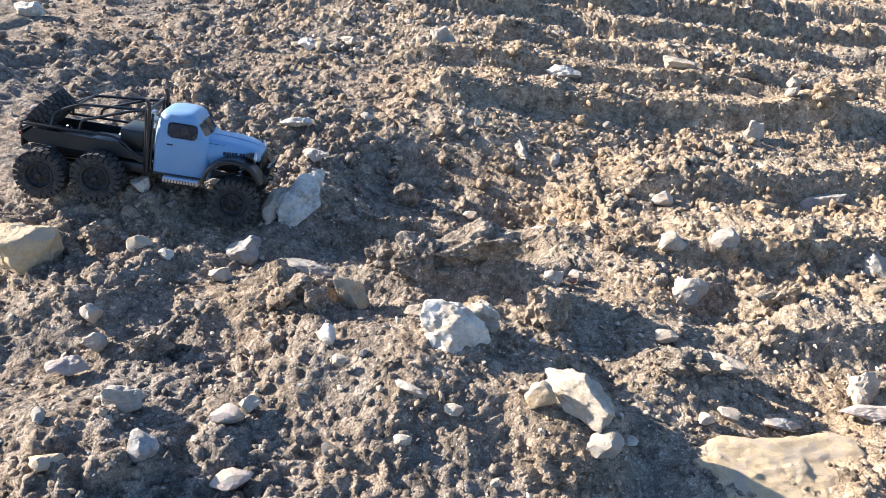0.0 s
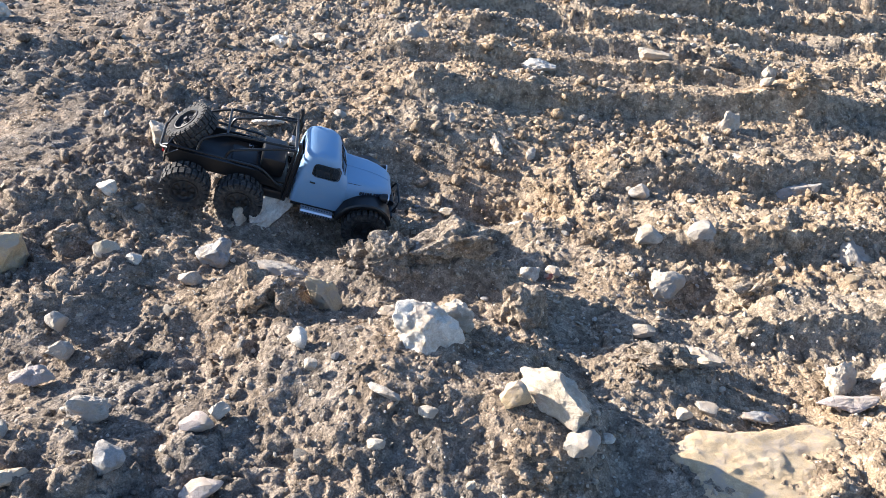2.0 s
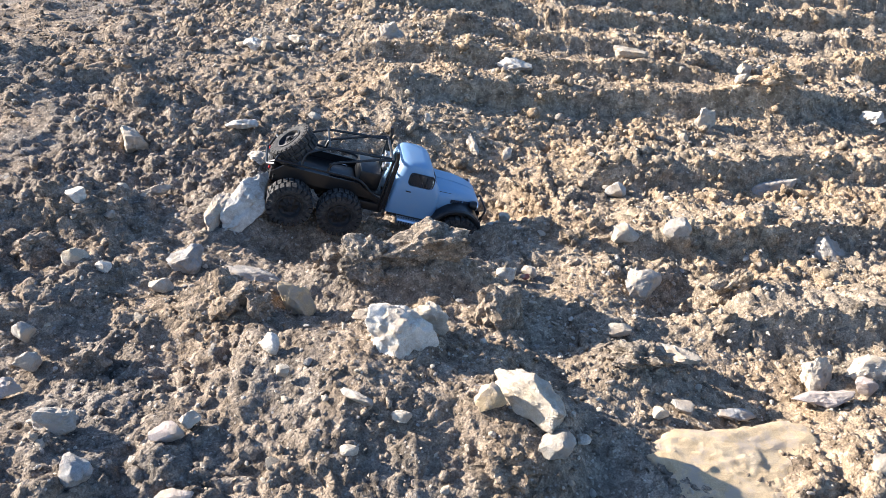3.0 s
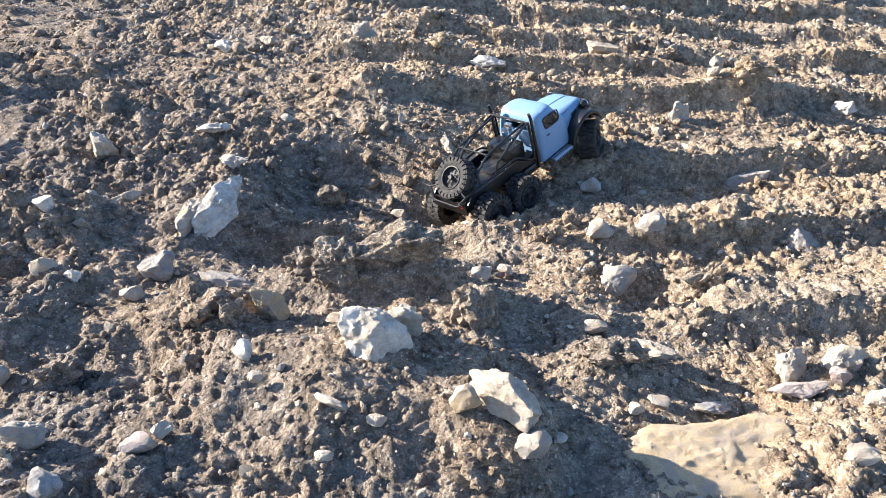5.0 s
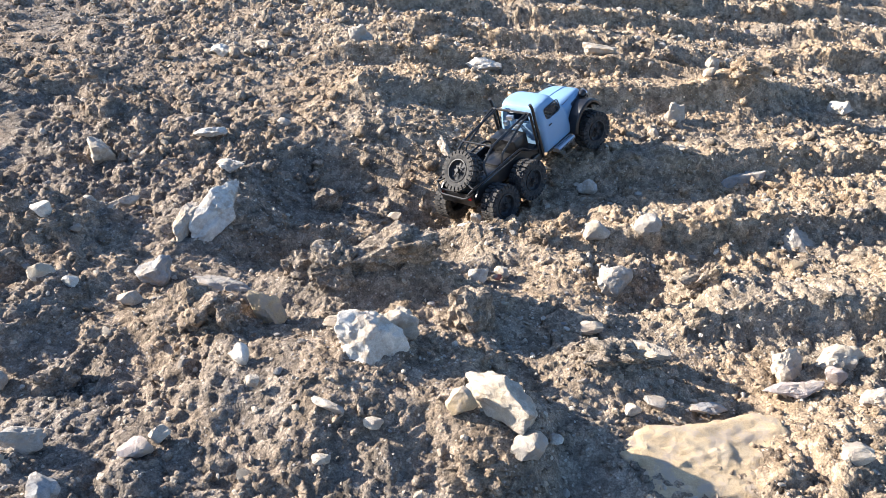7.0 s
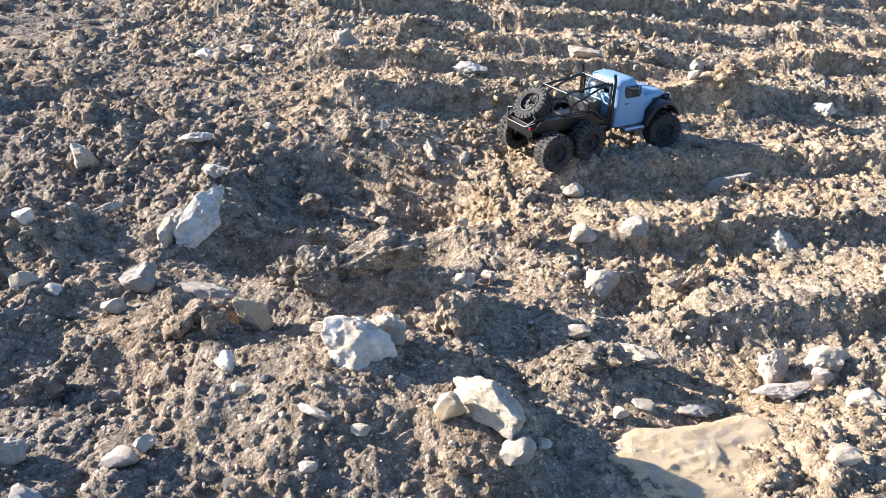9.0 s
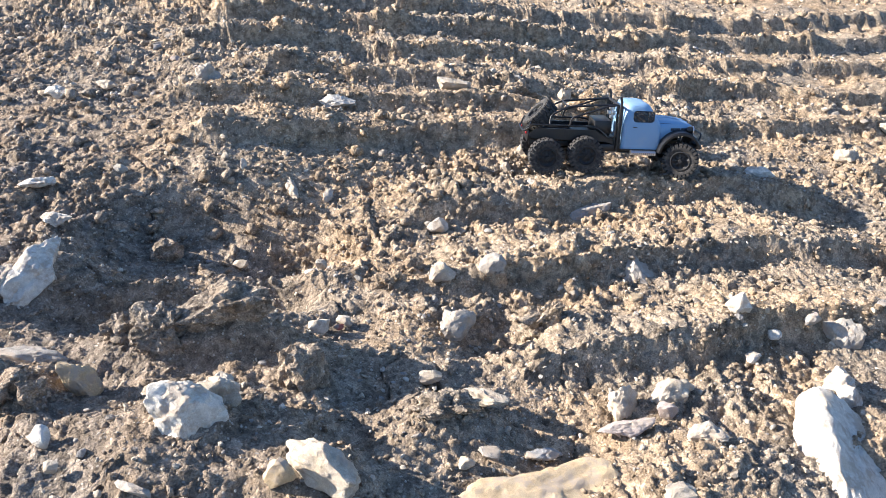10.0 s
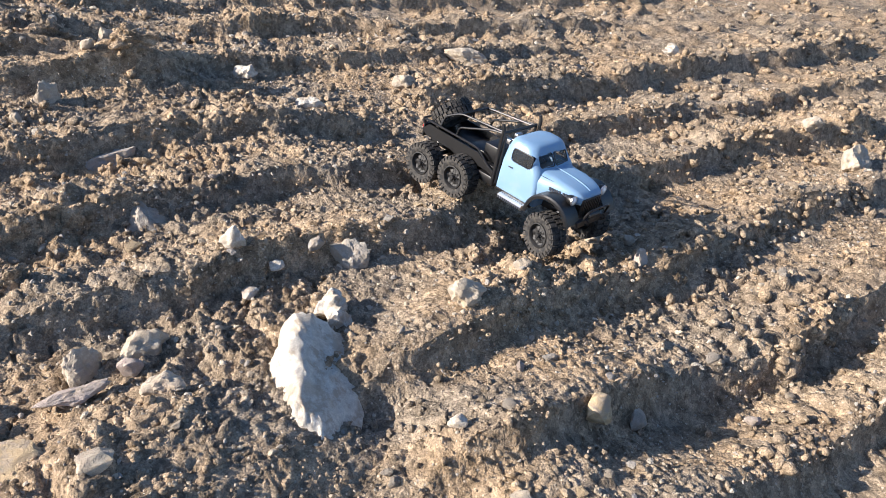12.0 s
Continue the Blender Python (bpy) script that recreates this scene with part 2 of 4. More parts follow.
    z = z + hump(x, y, 0.86, 0.62, 0.05, 0.06, -0.025, 1.3)
    z = z + hump(x, y, 0.91, 1.74, 0.1, 0.07, 0.036, 1.5)
    z = z + hump(x, y, 0.3, 1.45, 0.1, 0.08, -0.005, 1.3)
    z = z + hump(x, y, 0.48, 0.8, 0.08, 0.06, -0.012, 1.3)
    z = z + hump(x, y, -0.115, 0.905, 0.03, 0.03, -0.014, 1)
    z = z + hump(x, y, -0.26, 0.8, 0.05, 0.045, -0.013, 1.3)
    z = z + hump(x, y, 0.15, 1.52, 0.2, 0.05, 0.008, 1.2)
    z = z + hump(x, y, 0.4, 1.3, 0.08, 0.07, -0.009, 1.2)
    return z


def crumble(x, y, z):
    """Clods and crumbs, measured along the slope."""
    y = y + 0.9 * z
    wx, wy = x + 0.018 * fractal(x, y, 0.05, 4, 201), y + 0.018 * fractal(x, y, 0.05, 4, 207)
    loose = np.clip(0.55 + 1.5 * fractal(x, y, 0.26, 3, 211), 0.28, 1.1) * (1 - hump(x, y, 0.03, 1.36, 0.19, 0.15, 0.65, 2.0))
    loose = loose * (1 - 0.15 * smooth(0.25, 0.45, x) * (1 - smooth(1.5, 2.0, x)))
    lumps, bits = clods(wx, wy, 0.042, 241), clods(wx, wy, 0.022, 251)
    rise = loose * (0.017 * clods(wx, wy, 0.085, 231) + 0.0085 * lumps + 0.0055 * bits)
    rise = rise - loose * 0.0035 * (1 - smooth(0.0, 0.35, np.maximum(lumps, bits))) + 0.001
    far = smooth(1.5, 2.1, np.hypot(x - 0.4, y - 0.4))
    rise = rise + far * (0.019 * clods(wx, wy, 0.15, 235) - 0.005)
    wx, wy = wx + 0.004 * fractal(x, y, 0.012, 2, 203), wy + 0.004 * fractal(x, y, 0.012, 2, 205)
    rise = rise + (0.5 + 0.5 * loose) * (0.0055 * clods(wx, wy, 0.0125, 261) + 0.0034 * clods(wx, wy, 0.0068, 266))
    split = np.abs(fractal(x, y, 0.14, 3, 271))
    rise = rise - 0.016 * (1 - smooth(0.0, 0.022, split)) * smooth(-0.1, 0.15, fractal(x, y, 0.5, 2, 281))
    return rise - 0.017


def bedding(x, y):
    bank = 1 - 0.5 * smooth(0.25, 0.5, x)
    return relief(x, y) + 0.018 * bank * fractal(x, y, 0.12, 6, 221)


def ground_z(x, y):
    z = bedding(x, y)
    return z + crumble(x, y, z)


def height_at(x, y):
    return float(ground_z(np.array([float(x)]), np.array([float(y)]))[0])


def mesh_from(name, verts, tris, mat, soft_shade=True):
    me = bpy.data.meshes.new(name)
    me.vertices.add(len(verts))
    me.vertices.foreach_set("co", np.ascontiguousarray(verts, dtype=np.float32).ravel())
    n = tris.shape[1]
    me.loops.add(tris.size)
    me.loops.foreach_set("vertex_index", np.ascontiguousarray(tris, dtype=np.int32).ravel())
    me.polygons.add(len(tris))
    me.polygons.foreach_set("loop_start", np.arange(0, tris.size, n, dtype=np.int32))
    me.polygons.foreach_set("use_smooth", np.full(len(tris), soft_shade))
    me.update(calc_edges=True)
    me.materials.append(mat)
    return me


def stations(low, high, step, first, last, growth, fall):
    """Even steps between low and high, growing steps out to first and last."""
    mid = list(np.arange(low, high, step))
    up, s = [mid[-1]], step
    while up[-1] < last:
        s *= growth if s < 0.04 else 1.2
        up.append(up[-1] + s)
    down, s = [mid[0]], step
    while down[-1] > first:
        s *= fall if s < 0.04 else 1.2
        down.append(down[-1] - s)
    return np.array(down[:0:-1] + mid + up[1:])


def build_ground():
    gx, gy = stations(-0.50, 1.32, 0.0031, -60, 60, 1.010, 1.022), stations(0.31, 1.68, 0.0031, -60, 80, 1.011, 1.06)
    x, y = np.meshgrid(gx, gy)
    x, y = x.ravel(), y.ravel()
    # the wide outer ground is smooth
    fade = smooth(-0.5, 0.15, y) * (1 - smooth(4.5, 7.0, np.hypot(x, y))) * smooth(-3.2, -1.7, x)
    plain = relief(x, y)
    base = plain * smooth(-1.2, 0.0, y) + (bedding(x, y) - plain) * fade
    rise = crumble(x, y, base) * fade
    flat = base.reshape(len(gy), len(gx))
    ty, tx = [np.clip(g.ravel(), -1.2, 1.2) for g in np.gradient(flat, gy, gx)]
    long = np.sqrt(1 + tx * tx + ty * ty)
    lean = np.minimum(1, 0.004 / np.maximum(np.abs(rise), 1e-6) * 3) * rise
    x2 = x - lean * tx / long + 0.006 * fractal(x, y, 0.03, 3, 301)
    y2 = y - lean * ty / long + 0.006 * fractal(x, y, 0.03, 3, 311)
    z = base + rise / long
    nx, ny = len(gx), len(gy)
    a = (np.arange(ny - 1)[:, None] * nx + np.arange(nx - 1)[None, :]).ravel()
    quads = np.stack([a, a + 1, a + nx + 1, a + nx], 1)
    ob = new("ground", mesh_from("ground", np.stack([x2, y2, z], 1), quads, DIRT))
    return tagged(ob, "dry crumbly clay soil with clods, hollows and machine track prints", "ground", kind="structure")


build_ground()


# ---- stones ----
def slab_stone(seed, detail, rough):
    """A flat block with rounded edges and an uneven outline."""
    rnd = random.Random(seed)
    off = Vector((rnd.uniform(0, 50), rnd.uniform(0, 50), rnd.uniform(0, 50)))
    bm = bmesh.new()
    bmesh.ops.create_icosphere(bm, subdivisions=detail, radius=1.0)
    for v in bm.verts:
        c = v.co / (abs(v.co.x) ** 4 + abs(v.co.y) ** 4 + abs(v.co.z) ** 6) ** 0.22
        flat = Vector((c.x, c.y, 0))
        grow = 1 + 0.30 * noise.fractal(flat * 0.9 + off, 0.8, 2.0, 4)
        v.co = Vector((c.x * grow, c.y * grow, c.z * (1 + rough * noise.fractal(flat * 1.6 - off, 0.9, 2.1, 5))))
    return bm


def chunk(seed, detail=3, cuts=9, rough=0.10):
    """A broken stone of unit half-size: a ball cut by random planes, with worn edges."""
    rnd = random.Random(seed)
    bm = bmesh.new()
    bmesh.ops.create_icosphere(bm, subdivisions=detail, radius=1.0)
    planes = []
    for k in range(cuts + 8 if cuts > 5 else cuts):
        n = Vector((rnd.gauss(0, 1), rnd.gauss(0, 1), rnd.gauss(0, 1))).normalized()
        planes.append((n, rnd.uniform(0.36, 0.62)))
    off = Vector((rnd.uniform(0, 50), rnd.uniform(0, 50), rnd.uniform(0, 50)))
    for v in bm.verts:
        way = v.co.normalized()
        r = 0.78
        for n, d in planes:
            c = way.dot(n)
            if c > 0.05:
                r = min(r, d / c)
        r *= 1 + rough * noise.fractal(way * 1.3 + off, 0.9, 2.1, 4) * 1.3 - 0.5 * rough * abs(noise.noise(way * 3.1 - off))
        v.co = way * r
    return bm


def finish(bm, name, mat, angle=28):
    me = bpy.data.meshes.new(name)
    bm.to_mesh(me)
    bm.free()
    for p in me.polygons:
        p.use_smooth = True
    me.set_sharp_from_angle(angle=radians(angle))
    me.materials.append(mat)
    return me


ROCKS = []


def rock(x, y, w, d, h, tone, label, yaw=0, lean=0, tip=0, sink=0.25, cuts=9, detail=3, rough=0.12, slab=False, top=None):
    """A single stone w long, d deep and h high, bedded in the soil."""
    seed = 100 + len(ROCKS)
    if max(w, d, h) > 0.045:
        detail, cuts = 4, cuts + 2 if tone != "earth" else 3
    big = max(w, d, h) > 0.075
    sink += 0.0 if slab else 0.10 if tone == "earth" else 0.14
    bm = slab_stone(seed, 6, rough) if slab else chunk(seed, 5 if big else detail, cuts, rough)
    lo = [min(v.co[k] for v in bm.verts) for k in range(3)]
    hi = [max(v.co[k] for v in bm.verts) for k in range(3)]
    for v in bm.verts:
        v.co = Vector([((v.co[k] - lo[k]) / (hi[k] - lo[k]) - 0.5) * s for k, s in enumerate((w, d, h))])
    if detail > 3:
        for v in bm.verts:
            v.co += v.co.normalized() * ((0.0032 if tone == "earth" or not big else 0.0016) * noise.fractal(v.co * 75, 0.7, 2.0, 5) - (0.005 if tone == "earth" else 0.0012) * abs(noise.fractal(v.co * 36, 0.8, 2.0, 4)))
    name = "clod" if tone == "earth" else "rock" if max(w, d, h) > 0.03 else "stone"
    ob = new(name, finish(bm, name, STONE[tone]))
    z = float(relief(np.array([x]), np.array([y]))[0]) * 0.5 + height_at(x, y) * 0.5
    ob.matrix_world = pose(x, y, z + h * (0.5 - sink) if top is None else top - h * 0.5, tip, lean, yaw)
    ROCKS.append((x, y, max(w, d) * 0.5))
    return tagged(ob, label, name)


def build_rocks():
    # round the white rock on its mound
    rock(0.035, 0.762, 0.084, 0.060, 0.078, "white", "large white limestone rock resting on a soil mound", 12, -8, -14, 0.28, 6, 4, 0.16)
    rock(0.066, 0.800, 0.048, 0.045, 0.055, "tan", "tan rock leaning behind the white rock", 20, 10, 0, 0.25)
    rock(-0.200, 1.150, 0.058, 0.150, 0.056, "white", "long pale rock lying on the edge of the hollow", -26, -8, 18, 0.30, 10, 4)
    rock(-0.245, 1.122, 0.032, 0.082, 0.040, "tan", "narrow tan rock lying beside a paler rock", -10, 0, 20, 0.30)
    rock(-0.262, 0.990, 0.055, 0.040, 0.042, "blue", "dark slate rock half buried in clods", 25, -12, 0, 0.3)
    rock(-0.168, 0.962, 0.085, 0.040, 0.022, "grey", "flat grey stone slab lying in a hollow", -14, 6, -8, 0.3)
    rock(-0.096, 0.885, 0.044, 0.034, 0.078, "yellow", "upright yellow sandstone rock in the clods", 10, -8, -10, 0.28, 8)
    rock(0.172, 0.668, 0.095, 0.042, 0.052, "tan", "long tan rock lying on a lump of soil", -42, 6, -16, 0.22, 10, 4)
    rock(0.128, 0.660, 0.032, 0.028, 0.040, "yellow", "small yellowish rock beside a long tan rock", 10, -10, 0, 0.22)
    rock(0.196, 0.622, 0.036, 0.030, 0.034, "grey", "grey rock beside a long tan rock", 0, 14, -12, 0.3)
    rock(0.398, 1.000, 0.064, 0.048, 0.056, "grey", "angular grey rock at the foot of a ridge", 8, -6, -10, 0.25, 8)
    rock(0.415, 0.640, 0.225, 0.125, 0.040, "yellow", "broad flat yellow sandstone slab set in the soil", 4, 2, 5, 0.86, 12, 4, 0.35, True)
    rock(0.021, 1.925, 0.062, 0.05, 0.062, "grey", "angular grey rock on the rubble", 10, 14, 0, 0.22)
    rock(0.310, 1.835, 0.085, 0.05, 0.032, "white", "flat white rock on a ridge", -6, 4, -10, 0.2)
    rock(0.600, 1.895, 0.088, 0.05, 0.034, "tan", "flat tan rock on a ridge", -16, 6, -10, 0.2)
    rock(0.890, 1.890, 0.036, 0.034, 0.066, "tan", "upright pale rock on a clod", 0, -6, 0, 0.2)
    rock(0.710, 1.632, 0.052, 0.026, 0.072, "tan", "upright stone slab set in a ridge face", 6, 4, -14, 0.42, 7)
    rock(0.765, 1.365, 0.105, 0.050, 0.042, "blue", "bluish stone slab set in the ridge", 14, -4, -30, 0.60, 7)
    rock(0.750, 1.118, 0.062, 0.028, 0.090, "grey", "bluish stone slab leaning on a ridge face", -8, 14, -52, 0.44, 7)
    rock(-0.455, 1.410, 0.062, 0.04, 0.050, "tan", "tan rock among loose rubble", -30, 14, 0, 0.22)
    rock(-0.278, 0.580, 0.034, 0.026, 0.036, "blue", "blue-grey stone on loose soil", -24, 12, -10, 0.2)
    rock(-0.186, 0.568, 0.044, 0.030, 0.018, "pink", "flat pinkish stone on loose soil", 16, 0, -10, 0.2)
    rock(-0.206, 0.645, 0.037, 0.027, 0.022, "pink", "pinkish stone on the clods", -10, 6, -6, 0.2)
    rock(-0.186, 0.662, 0.022, 0.022, 0.022, "tan", "small tan stone on the clods", 30, 0, 0, 0.2)
    rock(-0.322, 0.660, 0.046, 0.032, 0.030, "grey", "pale grey rock on the clods", 10, 0, -10, 0.25)
    rock(-0.012, 0.668, 0.042, 0.014, 0.012, "grey", "long thin grey stone", -38, 0, -14, 0.1)
    rock(0.036, 0.652, 0.022, 0.014, 0.012, "tan", "small flat tan stone", 4, 0, -8, 0.1)
    rock(-0.116, 0.762, 0.026, 0.022, 0.026, "white", "small white stone on a clod", -12, 10, -8, 0.2)
    rock(-0.014, 1.130, 0.038, 0.026, 0.018, "grey", "flat pale stone on a lump of soil", 0, 0, -6, 0.15)
    rock(0.070, 1.085, 0.044, 0.022, 0.014, "grey", "thin flat stone on a lump of soil", -8, 0, -6, 0.12)
    rock(0.446, 1.350, 0.044, 0.032, 0.034, "white", "pale rock at the rim of the hollow", 0, 10, -8, 0.22)
    rock(0.390, 0.822, 0.070, 0.030, 0.026, "tan", "long tan rock in loose clods", -30, 8, -10, 0.22)
    rock(0.372, 0.728, 0.028, 0.022, 0.016, "grey", "angular grey stone on dry soil", -40, 0, -14, 0.15)
    rock(0.440, 0.724, 0.046, 0.020, 0.010, "blue", "thin flat slate chip", 4, 0, -6, 0.1)
    rock(0.340, 0.712, 0.020, 0.018, 0.014, "tan", "small tan stone on dry soil", -10, 0, 0, 0.15)
    rock(0.582, 0.806, 0.052, 0.040, 0.056, "tan", "rounded tan rock below a ridge", 20, -12, 0, 0.3)
    rock(0.652, 0.812, 0.060, 0.042, 0.046, "tan", "pale tan rock set in the ridge", 0, 6, -10, 0.32)
    rock(0.628, 0.778, 0.032, 0.026, 0.024, "pink", "small pinkish stone on dry soil", 14, 0, 0, 0.25)
    rock(0.560, 0.748, 0.085, 0.030, 0.018, "pink", "flat pinkish stone slab", 6, 0, -8, 0.2)
    rock(0.645, 0.708, 0.050, 0.036, 0.026, "tan", "rounded tan rock on the ridge top", -4, 0, -6, 0.2)
    rock(0.330, 0.874, 0.032, 0.022, 0.020, "tan", "small tan stone on dark clods", 0, 0, -10, 0.2)
    rock(0.197, 1.030, 0.036, 0.028, 0.026, "white", "small pale rock between the clods", 10, 0, -10, 0.2)
    rock(0.235, 1.045, 0.024, 0.020, 0.018, "tan", "small tan stone between the clods", 0, 0, 0, 0.2)
    rock(-0.440, 1.094, 0.030, 0.024, 0.026, "white", "pale stone on the clods", 14, 10, 0, 0.2)
    rock(-0.364, 0.955, 0.021, 0.018, 0.020, "white", "small pale stone on the clods", 0, 0, 0, 0.2)
    rock(-0.404, 0.970, 0.036, 0.026, 0.026, "tan", "tan rock on the clods", -10, 0, -6, 0.25)
    rock(-0.284, 0.932, 0.032, 0.024, 0.022, "tan", "tan stone on the clods", 4, 0, 0, 0.2)
    rock(0.404, 1.134, 0.044, 0.034, 0.034, "tan", "tan rock on the ridge", 0, 0, -6, 0.25)
    rock(0.484, 1.122, 0.042, 0.036, 0.038, "grey", "angular grey rock on the ridge", 30, 12, 0, 0.25)
    rock(-0.268, 1.492, 0.066, 0.034, 0.022, "white", "flat pale rock on the rubble", 0, 0, -8, 0.2)
    rock(-0.208, 1.340, 0.050, 0.030, 0.024, "white", "pale rock above the hollow", -10, 0, -6, 0.2)
    rock(-0.368, 1.235, 0.056, 0.022, 0.018, "tan", "long tan stone on the rubble", 32, 0, -10, 0.15)
    rock(-0.004, 0.858, 0.046, 0.024, 0.016, "tan", "flat tan stone below a lump of soil", -4, 0, -8, 0.15)
    rock(0.182, 1.478, 0.018, 0.016, 0.062, "tan", "long thin stone lying on the slope", 0, -32, -66, 0.5)
    rock(0.250, 1.462, 0.020, 0.014, 0.042, "tan", "thin tan stone lying on the slope", 0, 24, -66, 0.5)
    rock(1.158, 1.735, 0.054, 0.04, 0.036, "white", "pale rounded rock on a far ridge", 0, 0, 0, 0.2)
    rock(0.815, 1.730, 0.028, 0.024, 0.026, "tan", "small tan rock on a clod", 0, 0, 0, 0.2)
    rock(-0.302, 1.900, 0.058, 0.03, 0.028, "white", "pale rock on the rubble", -20, 0, 0, 0.2)
    rock(-0.205, 1.958, 0.056, 0.03, 0.022, "tan", "tan rock on the rubble", -24, 0, 0, 0.2)
    rock(0.080, 1.330, 0.030, 0.018, 0.020, "tan", "small stone on the floor of the hollow", -30, 0, 0, 0.2)
    rock(-0.045, 1.352, 0.060, 0.045, 0.056, "earth", "large clod of soil on the floor of the hollow", 10, 0, 0, 0.25)
    rock(0.205, 1.245, 0.036, 0.026, 0.024, "white", "pale stone in the hollow", 10, 0, -10, 0.15)
    rock(0.232, 1.262, 0.024, 0.022, 0.022, "pink", "small stone in the hollow", 0, 0, 0, 0.15)
    rock(0.215, 1.215, 0.020, 0.018, 0.024, "tan", "small upright stone in the hollow", 0, 0, 0, 0.15)
    rock(0.095, 1.530, 0.014, 0.010, 0.024, "white", "small pale stone in the ridge face", 0, 0, -20, 0.3)
    rock(0.643, 1.568, 0.020, 0.012, 0.024, "tan", "small stone in the ridge face", 0, 0, -20, 0.3)
    rock(-0.018, 0.618, 0.020, 0.015, 0.012, "tan", "small flat tan stone", 0, 0, 0, 0.15)
    rock(0.234, 0.650, 0.016, 0.014, 0.011, "white", "small white stone on dry soil", 0, 0, 0, 0.15)
    rock(-0.095, 0.716, 0.016, 0.014, 0.014, "tan", "small tan stone on a clod", 0, 0, 0, 0.15)
    rock(0.226, 1.030, 0.016, 0.010, 0.008, "red", "small brick-red chip between the clods", 10, 0, 0, 0.1)
    # big clods broken out of the soil
    rock(0.072, 0.965, 0.125, 0.075, 0.082, "earth", "big rough clod of soil at the rim of the hollow", 8, 0, -6, 0.40, 8, 4, 0.30)
    rock(-0.012, 0.955, 0.085, 0.065, 0.078, "earth", "big rough clod of soil beside another", -20, 6, 0, 0.40, 8, 4, 0.30)
    rock(-0.058, 0.985, 0.066, 0.050, 0.058, "earth", "rough clod of soil beside a yellow rock", 14, 0, -8, 0.4, 8, 4, 0.38)
    rock(-0.190, 0.872, 0.125, 0.085, 0.082, "earth", "broad rough clod of soil", 0, 0, -6, 0.40, 8, 4, 0.30)
    rock(-0.140, 0.850, 0.040, 0.045, 0.060, "earth", "upright clod of soil over a dark gap", 30, 0, 0, 0.4, 8, 4, 0.40)
    rock(0.165, 0.868, 0.072, 0.058, 0.074, "earth", "rough clod of soil beside a dark gap", 12, 0, -6, 0.35, 8, 4, 0.30)
    rock(0.332, 0.790, 0.095, 0.060, 0.042, "earth", "broad clod of soil with pale pebbles", -6, 0, -8, 0.45, 8, 4, 0.38)
    rock(0.322, 1.132, 0.065, 0.050, 0.054, "earth", "rounded clod of soil at the rim of the hollow", 20, 0, 0, 0.4, 8, 4, 0.40)
    rock(0.365, 1.175, 0.060, 0.050, 0.050, "earth", "clod of soil on the ridge end", -14, 0, 0, 0.4, 8, 4, 0.40)
    rock(0.530, 0.985, 0.090, 0.060, 0.066, "earth", "clod of soil at the broken ridge end", 16, 0, -6, 0.42, 8, 4, 0.40)
    rock(0.900, 1.725, 0.130, 0.080, 0.066, "earth", "pale rough clod of soil on the ridge", 0, 0, 0, 0.42, 8, 4, 0.40)
    rock(0.780, 1.905, 0.120, 0.070, 0.070, "earth", "rough clod of soil below an upright rock", 10, 0, 0, 0.42, 8, 4, 0.40)
    rock(1.160, 0.830, 0.070, 0.055, 0.050, "earth", "rough clod of soil beside a trough", 24, 0, 0, 0.4, 8, 4, 0.40)
    rock(0.140, 0.600, 0.080, 0.060, 0.050, "earth", "rough clod of soil below a tan rock", 0, 0, 0, 0.42, 8, 4, 0.40)
    rock(-0.330, 0.780, 0.060, 0.050, 0.042, "earth", "low clod of soil among stones", 40, 0, 0, 0.4, 8, 4, 0.40)
    rock(-0.480, 1.020, 0.070, 0.050, 0.045, "earth", "low clod of soil among stones", 10, 0, 0, 0.4, 8, 4, 0.40)
    # seen when the camera swings round
    rock(0.812, 0.664, 0.108, 0.215, 0.060, "white", "large chalky white rock slab set in a ridge side", -14, 30, 13, 0.76, 12, 4, 0.10, True, -0.010)
    rock(0.885, 0.752, 0.050, 0.036, 0.030, "white", "broken chalky rock at the head of a white slab", 40, 0, 10, 0.3)
    rock(0.893, 0.785, 0.056, 0.044, 0.042, "white", "chalky white rock on the ridge", 20, 0, -8, 0.25)
    rock(1.046, 0.690, 0.056, 0.042, 0.046, "tan", "pale rock set in the end of a ridge", -20, 10, -8, 0.3)
    rock(0.975, 0.890, 0.066, 0.028, 0.062, "grey", "grey stone slab leaning on a ridge face", -40, 0, -30, 0.4, 7)
    rock(0.812, 0.930, 0.036, 0.030, 0.040, "white", "pale rock on the ridge", -10, 0, 0, 0.2)
    rock(1.085, 0.462, 0.042, 0.034, 0.040, "yellow", "yellowish rock on a ridge crest", 0, 0, 0, 0.25)
    rock(0.905, 0.505, 0.022, 0.018, 0.016, "white", "small pale stone on dry soil", 0, 0, 0, 0.2)
    rock(0.916, 0.402, 0.024, 0.014, 0.012, "tan", "small flat stone on dry soil", -40, 0, 0, 0.2)
    rock(1.157, 0.452, 0.022, 0.018, 0.032, "grey", "grey stone in the side of a ridge", 0, 10, -14, 0.3)
    rock(1.800, 1.735, 0.130, 0.06, 0.060, "tan", "large tan rock slab on the far soil", -30, 8, 0, 0.2)
    rock(2.485, 1.590, 0.070, 0.05, 0.05, "white", "pale rock on far clods", 0, 0, 0, 0.2)
    rock(2.300, 0.970, 0.055, 0.045, 0.042, "tan", "tan rock on far clods", 0, 0, 0, 0.2)
    rock(2.250, 0.820, 0.105, 0.07, 0.080, "tan", "large tan rock on far clods", 10, 0, 0, 0.25)
    rock(1.418, 0.708, 0.030, 0.024, 0.036, "pink", "pinkish stone on a ridge side", 0, 0, -14, 0.3)
